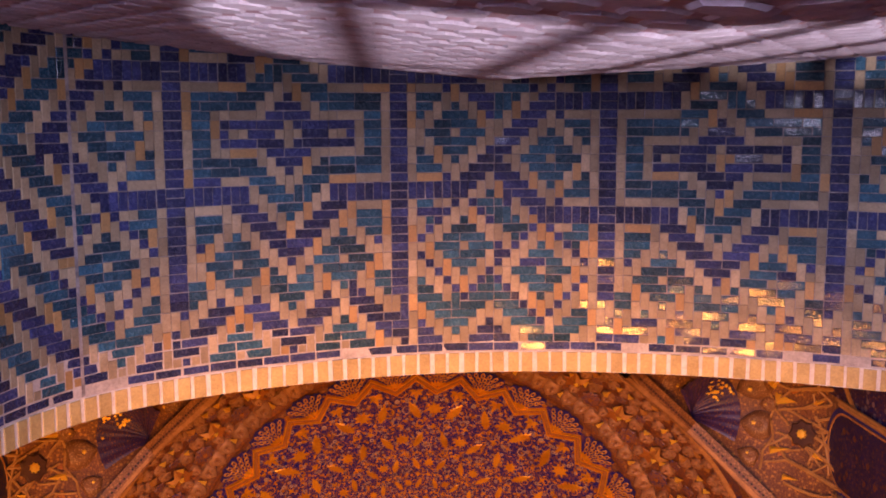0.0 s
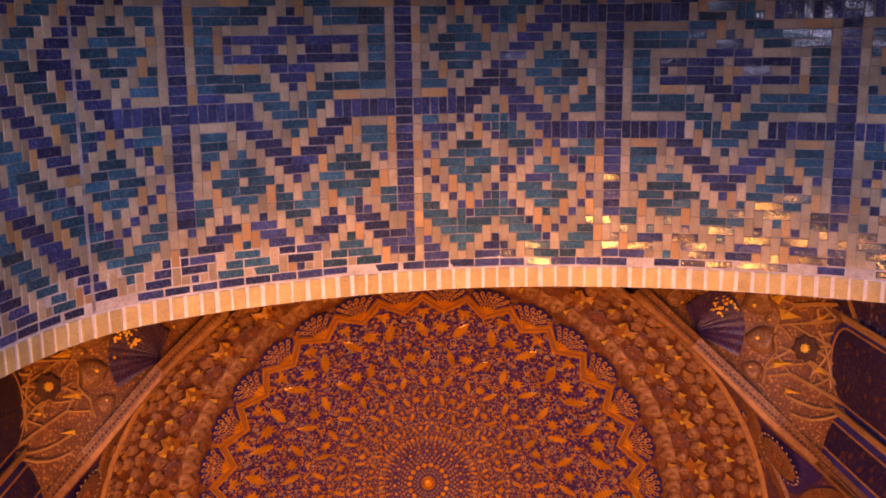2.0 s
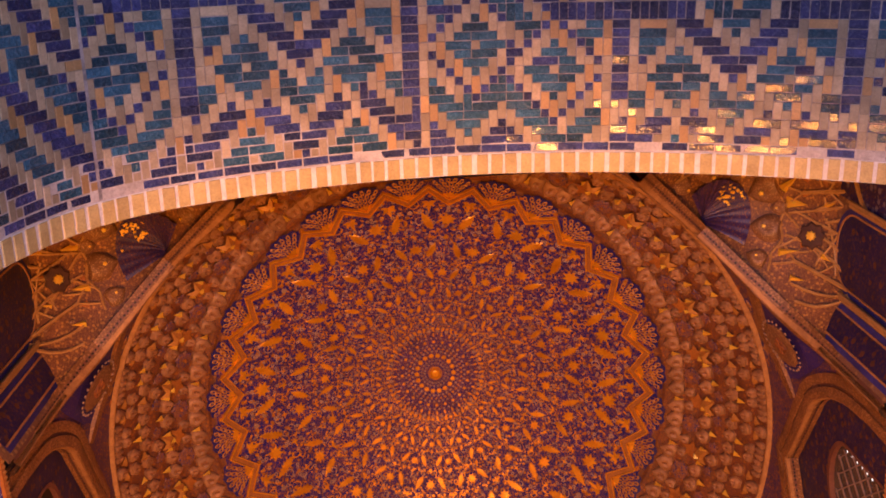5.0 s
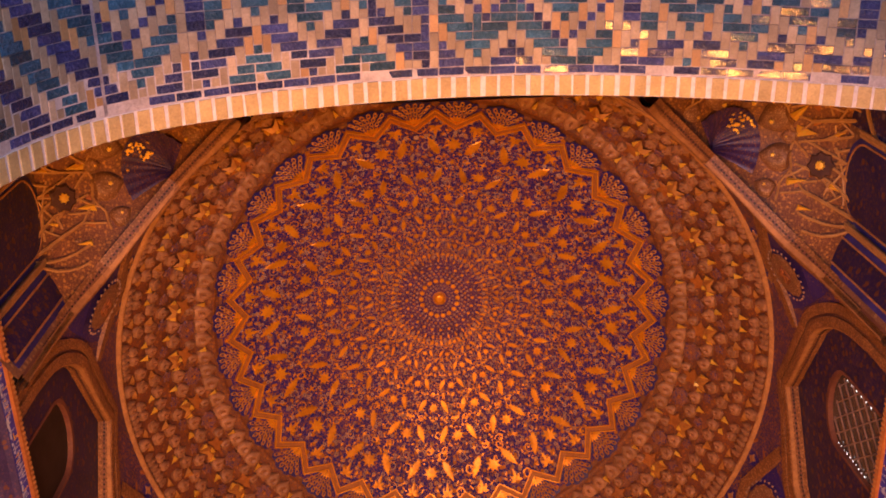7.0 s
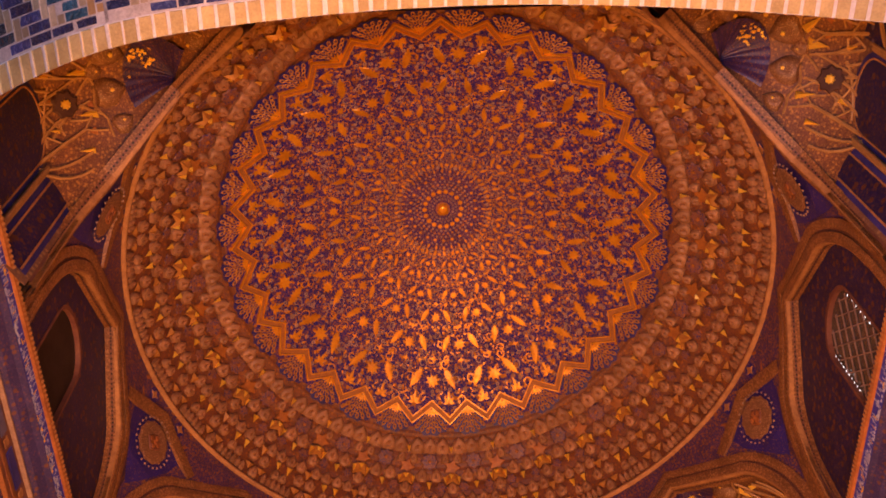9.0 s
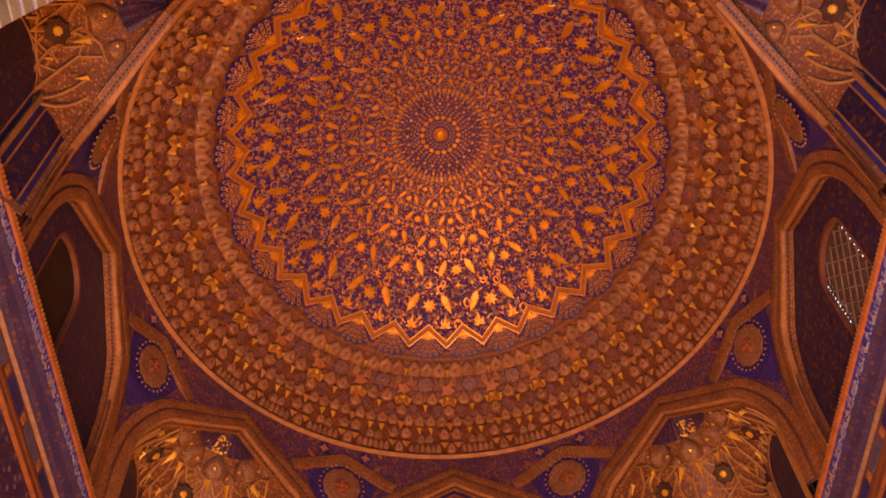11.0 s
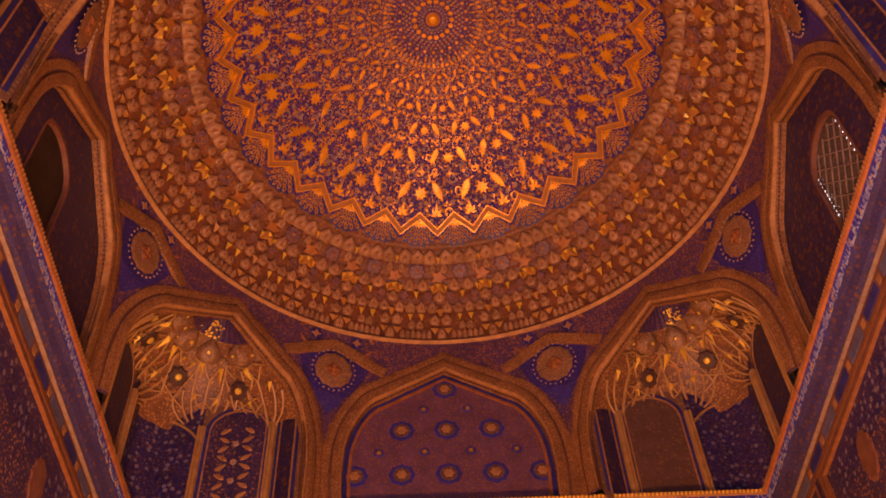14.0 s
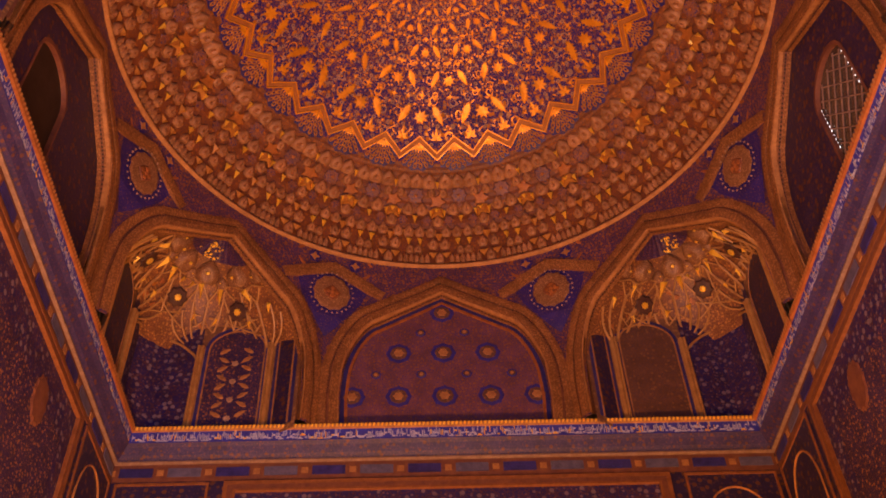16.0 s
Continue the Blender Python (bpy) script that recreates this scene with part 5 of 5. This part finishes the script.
def pattern(n, r, nb1):
    """Colour of a module: n from the seam, r from the row of the medallions. o: buff, b: cobalt, t: turquoise."""
    b = abs(r)
    nb2 = nb1 + 25
    if n in (nb1, nb1 + 1, nb2, nb2 + 1):
        return "b" if b < 17 or (b + n) % 5 > 1 else "o"
    if nb1 + 1 < n < nb2:
        a = abs(n - (nb1 + 13))
        if a <= 3 and b in (6 - a, 5 - a):
            return "o"
        if (a == 0 and b <= 1) or (a == 1 and b == 0):
            return "o"
        if 4 <= a <= 8 and b == 2 or (a == 8 and b <= 2) or (b == 0 and a in (5, 6)):
            return "o"
        if a + b < 6 and a <= 4 or (4 <= a <= 7 and b <= 1):
            return "b"
        if a <= 4 and b in (11 - a, 10 - a) or (b == 5 and 5 <= a <= 11) or (a == 11 and b <= 5):
            return "o"
        if (a <= 4 and b < 10 - a) or (a <= 10 and b <= 4):
            return "t"
        if (a >= 5 and b in (6, 7)) or (a <= 6 and b <= 14 - a):
            return "b"
        if (a <= 7 and b in (16 - a, 15 - a)) or (b == 8 and a >= 7) or (a == 11 and 8 <= b <= 15):
            return "o"
        m = abs(a - 6) + abs(b - 14)
        if a >= 3 and a + b > 16:
            if m == 0:
                return "o"
            if m <= 3:
                return "t"
            if m <= 5:
                return "o"
            if b <= 11 and a >= 8:
                return "t"
        zig = abs((a % 12) - 6)
        v = (b + 6 - zig) % 5
        return "o" if v < 2 else ("t" if (b + 6 - zig) // 5 % 2 else "b")
    q = nb1 - 1 - n if n < nb1 else n - nb2 - 2
    d = abs(q - 5) + b
    if q == 0 and not 6 <= b <= 7:
        return "o"
    if b in (6, 7) and q <= 4:
        return "b"
    if d == 0:
        return "o"
    if d <= 3:
        return "t"
    if d <= 5:
        return "o"
    if q <= 4 and b <= 4:
        return "t"
    if b == 5 and q <= 3:
        return "o"
    if b >= 8:
        m = abs(q - 6) + abs(b - 13)
        if m <= 6 and d > 9:
            return "t" if m <= 3 and m else "o" if m <= 5 else "b"
    k = d - 6
    return "o" if k % 5 > 2 else ("b" if k // 5 % 2 == 0 else "t")


def brick_mesh(w, h, t, name, material):
    """A brick of w by h, t proud, with chipped rounded edges."""
    e = 0.0022
    v = [(-w / 2, -h / 2, -0.02), (w / 2, -h / 2, -0.02), (w / 2, h / 2, -0.02), (-w / 2, h / 2, -0.02)]
    v += [(-w / 2, -h / 2, t - e), (w / 2, -h / 2, t - e), (w / 2, h / 2, t - e), (-w / 2, h / 2, t - e)]
    v += [(-w / 2 + e, -h / 2 + e, t), (w / 2 - e, -h / 2 + e * 1.6, t), (w / 2 - e * 1.5, h / 2 - e, t), (-w / 2 + e, h / 2 - e * 1.4, t)]
    f = [(0, 1, 5, 4), (1, 2, 6, 5), (2, 3, 7, 6), (3, 0, 4, 7), (4, 5, 9, 8), (5, 6, 10, 9), (6, 7, 11, 10), (7, 4, 8, 11), (8, 9, 10, 11)]
    return v, f


def tiles(side):
    """Cut the pattern into bricks: (n, row, wide, tall, colour)."""
    nb1, r0, end = (12, 22, RIGHT_END) if side > 0 else (10, 25, LEFT_END)
    top_row = 36
    g = {(n, row): pattern(n, r0 - row, nb1) for n in range(end) for row in range(1, top_row)}
    out = []
    for row in range(1, top_row):
        for n in range(end):
            c = g.get((n, row))
            if c is None:
                continue
            r = abs(r0 - row)
            band = n in (nb1, nb1 + 1, nb1 + 25, nb1 + 26)
            if c == "o":
                run = 0
                while run < 3 and g.get((n + run, row)) == "o" and g.get((n + run, row + 1)) != "o":
                    run += 1
                if run >= 3:
                    size = (run, 1)
                elif g.get((n, row + 1)) == "o":
                    size = (1, 2)
                else:
                    size = (1, 1)
            elif band:
                size = (2, 1) if g.get((n + 1, row)) == c else (1, 1)
            elif r in (6, 7) and g.get((n, row + 1)) == c and r == 6 + (1 if row < r0 else 0):
                size = (1, 2)
            else:
                run = 1
                while run < 3 and g.get((n + run, row)) == c:
                    run += 1
                size = (run, 1)
            for i in range(size[0]):
                for j in range(size[1]):
                    g.pop((n + i, row + j), None)
            out.append((n, row, size[0], size[1], c))
    out += [(n, 0, 3, 1, "b") for n in range(0, end - 2, 3)]
    return out


rng = random.Random(4)
rest = {}
protos = {}
made = 0
for side in (1, -1):
    for n, row, w, h, c in tiles(side):
        if rng.random() < 0.012:
            c = rng.choice("obt")
        mat, nm = {"o": (BUFF, "buff_brick"), "b": (COBALT, "cobalt_brick"), "t": (TEAL, "turquoise_brick")}[c]
        if c == "o" and rng.random() < 0.16:
            mat, nm = TERRA, "orange_brick"
        s = side * (n + w / 2) * U + rng.uniform(-0.002, 0.002)
        y = CROWN.y - (row + h / 2) * U + rng.uniform(-0.002, 0.002)
        m = on_soffit(s, y) @ Matrix.Rotation(rng.gauss(0, 0.012), 4, "Z") @ Matrix.Rotation(rng.gauss(0, 0.012 if c == "o" else 0.022), 4, "X") @ Matrix.Rotation(rng.gauss(0, 0.012 if c == "o" else 0.02), 4, "Y")
        gap = 0.0035 if c == "o" else rng.uniform(0.004, 0.0085)
        if row == 0:
            if rng.random() < 0.10:
                continue
            gap = rng.uniform(0.009, 0.016)
        elif side < 0 and row < 5 and n > 14:
            gap = rng.uniform(0.004, 0.011)
        shape = brick_mesh(w * U - gap, h * U - gap, 0.008, nm, mat)
        m = m @ Matrix.Translation((0, 0, rng.uniform(-0.003, 0.003)))
        if abs(n) < 14 and row < 18 and made < 300:
            key = (nm, w, h)
            if key not in protos:
                protos[key] = mesh(nm, shape[0], shape[1], mat, entrance)
                protos[key].matrix_basis = m
            else:
                again(protos[key], m, entrance, nm)
            made += 1
        else:
            rest.setdefault(nm, (Build(), mat))[0].add([tuple(m @ Vector(p)) for p in shape[0]], shape[1])
for nm, (b, mat) in rest.items():
    tagged(b.make(nm + "_field", mat, entrance), kind="stuff")
# edge course: buff bricks with white joints
rows = []
for i in range(-86, 87):
    rows.append([tuple(on_soffit(i * 0.05, y) @ Vector((0, 0, z))) for y, z in ((CROWN.y + 0.008, 0.0), (CROWN.y + 0.008, 0.009), (Y_END, 0.009), (Y_END, -0.05))])
Build().grid(rows).make("white_joint", WHITE_JOINT, entrance, "white gypsum joints of the edge course")
b = Build()
b.grid([[tuple(on_soffit(-47 * U + e, y) @ Vector((0, 0, 0.011))) for e in (-0.012, 0.012)] for y in (-6.9, -6.0, -5.2, CROWN.y)])
b.make("jamb_joint", MORTAR, entrance, "wide mortar joint where arch and jamb meet")
# pale plaster that fills the wide joints next to the edge course
rows = []
for i in range(-84, 66):
    deep = CROWN.y - 0.072 - (0.18 * min(1.0, max(0.0, (-i - 16) / 12)) if i < 0 else 0.0) - 0.02 * math.sin(i * 1.7) * math.sin(i * 0.6)
    rows.append([tuple(on_soffit(i * 0.05, y) @ Vector((0, 0, 0.0035))) for y in (deep, CROWN.y - 0.03, CROWN.y + 0.009)])
Build().grid(rows).make("plaster_joint", PLASTER, entrance, "pale plaster in the wide joints by the edge")
edge = brick_mesh(0.078, 0.140, 0.018, "edge_brick", BUFF)
eb = None
for i in range(-42, 40):
    m = on_soffit((i + 0.3) * 0.104 + rng.uniform(-0.006, 0.006), CROWN.y + 0.082 + rng.uniform(-0.003, 0.003)) @ Matrix.Rotation(rng.gauss(0, 0.015), 4, "Z") @ Matrix.Diagonal((rng.uniform(0.9, 1.08), 1, 1, 1))
    if eb is None:
        eb = mesh("edge_brick", edge[0], edge[1], EDGE, entrance, "yellow buff edge brick")
        eb.matrix_basis = m
    else:
        again(eb, m, entrance, "edge_brick")

# the wall above the door, and what closes the passage
tymp = thing("tympanum_wall", "pink patterned plaster wall above the door", "wall", kind="structure")
STA = [(-3.3, -6.76), (-2.8, -6.70), (0.44, -6.33), (3.0, -6.42), (3.9, -6.46)]
b = Build()
b.grid([[(x, y, z) for x, y in STA] for z in (2.0, 3.0, 5.0, 7.2)])
b.grid([[(x, y - 0.4, z) for x, y in STA] for z in (2.0, 7.2)])
b.grid([[(x, y, 2.0) for x, y in STA], [(x, y - 0.4, 2.0) for x, y in STA]])
b.make("plaster_face", PINK, tymp, "pink plaster behind a net of pale hexagons")
HEX = Build()
for q in range(-13, 17):
    for w_ in range(22):
        x, z = (q + 0.5 * (w_ % 2)) * 0.215, 2.2 + w_ * 0.20
        y = next(y0 + (y1 - y0) * (x - x0) / (x1 - x0) for (x0, y0), (x1, y1) in zip(STA, STA[1:]) if x <= x1)
        loop = [(x + 0.098 * math.sin(t), z + 0.118 * math.cos(t)) for t in (math.pi / 3 * c for c in range(6))]
        loop2 = [(x + (a - x) * 0.82, z + (c - z) * 0.82) for a, c in loop]
        HEX.grid([[(a, y - 0.002 - (a - x) * -0.11 * (1 if x < 0.44 else -0.3), c) for a, c in loop], [(a, y + 0.010 - (a - x) * -0.11 * (1 if x < 0.44 else -0.3), c) for a, c in loop2]], True)
        HEX.poly([(a, y + 0.010 - (a - x) * -0.11 * (1 if x < 0.44 else -0.3), c) for a, c in loop2])
tagged(HEX.make("hexagon_tiles", HEX_PALE, tymp, "pale lilac hexagons in the plaster"), kind="stuff")
for x0, x1, y0, y1, z0, z1, nm in ((-4.7, -2.75, -7.2, -4.3, FLOOR, 5.2, "wall_jamb_west"), (3.6, 4.7, -7.2, -4.3, FLOOR, 7.2, "wall_jamb_east"),
                                   (-4.7, -3.6, -4.298, -4.06, FLOOR, 10.6, "wall_south_west"), (3.8, 4.7, -4.298, -4.06, FLOOR, 10.6, "wall_south_east")):
    tagged(Build().slab((x0, y0, z0), (x1, y1, z1)).make(nm, PANEL_DIM), "plain painted wall beside the entrance", "wall", kind="structure")


# ---- lamps on the floor ----
def floodlight(x, y, target):
    f = thing("floodlight", "black floodlight with a clear lens standing on the floor", "floodlight", "floodlights", at=(x, y, FLOOR))
    b = Build()
    b.slab((-0.16, -0.12, 0.0), (0.16, 0.12, 0.03)).slab((-0.14, -0.02, 0.03), (-0.12, 0.02, 0.26)).slab((0.12, -0.02, 0.03), (0.14, 0.02, 0.26))
    b.make("yoke", DARK, f)
    b = Build()
    b.grid([[(sx * w, sy * w * 0.75, z) for sx, sy in ((-1, -1), (1, -1), (1, 1), (-1, 1))] for w, z in ((0.02, 0.14), (0.08, 0.15), (0.115, 0.25), (0.115, 0.28), (0.10, 0.28), (0.09, 0.26))], True)
    b.make("housing", DARK, f)
    b = Build()
    b.poly([(-0.09, -0.068, 0.26), (0.09, -0.068, 0.26), (0.09, 0.068, 0.26), (-0.09, 0.068, 0.26)])
    b.make("lens", GLASS, f, "clear glass lens")


for (fx, fy), target, watts, cone, blend in FLOODS:
    floodlight(fx, fy, target)
# housing for the added cold spot, likewise unseen
floodlight(COLD_AT.x, COLD_AT.y, (0, 0, 0))

# unseen lattice, added so that its bars shadow the wall above the door
screen = thing("lattice_screen", "added unseen lattice that cuts a spot's light into bars", "screen", at=(0.7, -3.84, FLOOR))


def cast(x, z):
    """Where the added spot's ray to the wall above the door meets the lattice."""
    w = Vector((x, -6.36, z))
    p = COLD_AT + (w - COLD_AT) * 0.25
    return p.x, p.z


def bar(x0, z0, x1, z1, w, name="slat"):
    d = Vector((x1 - x0, z1 - z0)).normalized() * w
    n = Vector((-d.y, d.x))
    pts = [(x0 + n.x, z0 + n.y), (x1 + n.x, z1 + n.y), (x1 - n.x, z1 - n.y), (x0 - n.x, z0 - n.y)]
    b = Build()
    b.grid([[(x - 0.7, e, z - FLOOR) for x, z in pts] for e in (-0.012, 0.012)], True).poly([(x - 0.7, 0.012, z - FLOOR) for x, z in pts]).poly([(x - 0.7, -0.012, z - FLOOR) for x, z in reversed(pts)])
    b.make(name, DARK, screen)


for wx in (-1.15, -0.42, 0.28, 0.98, 1.75, 2.5):
    x0, z0 = cast(wx, 2.7)
    x1, z1 = cast(wx, 6.9)
    bar(x0, z0, x1, z1, 0.020)
xa, za = cast(-1.2, 5.9)
xb, zb = cast(3.2, 5.7)
bar(xa, za, xb, zb, 0.007)
(xl, zl), (xr, zr) = cast(-1.25, 2.75), cast(3.3, 6.72)
bar(xl - 0.5, zl - 0.33, xr + 0.5, zl - 0.33, 0.33, "rail")
bar(xl - 0.6, zr + 0.35, xr + 0.6, zr + 0.35, 0.35, "rail")
bar(xl - 0.3, zl, xl - 0.3, zr, 0.3, "stile")
bar(xr + 0.3, zl, xr + 0.3, zr, 0.3, "stile")
for e in (xl - 0.25, xr + 0.25):
    bar(e, FLOOR, e, zl, 0.04, "leg")
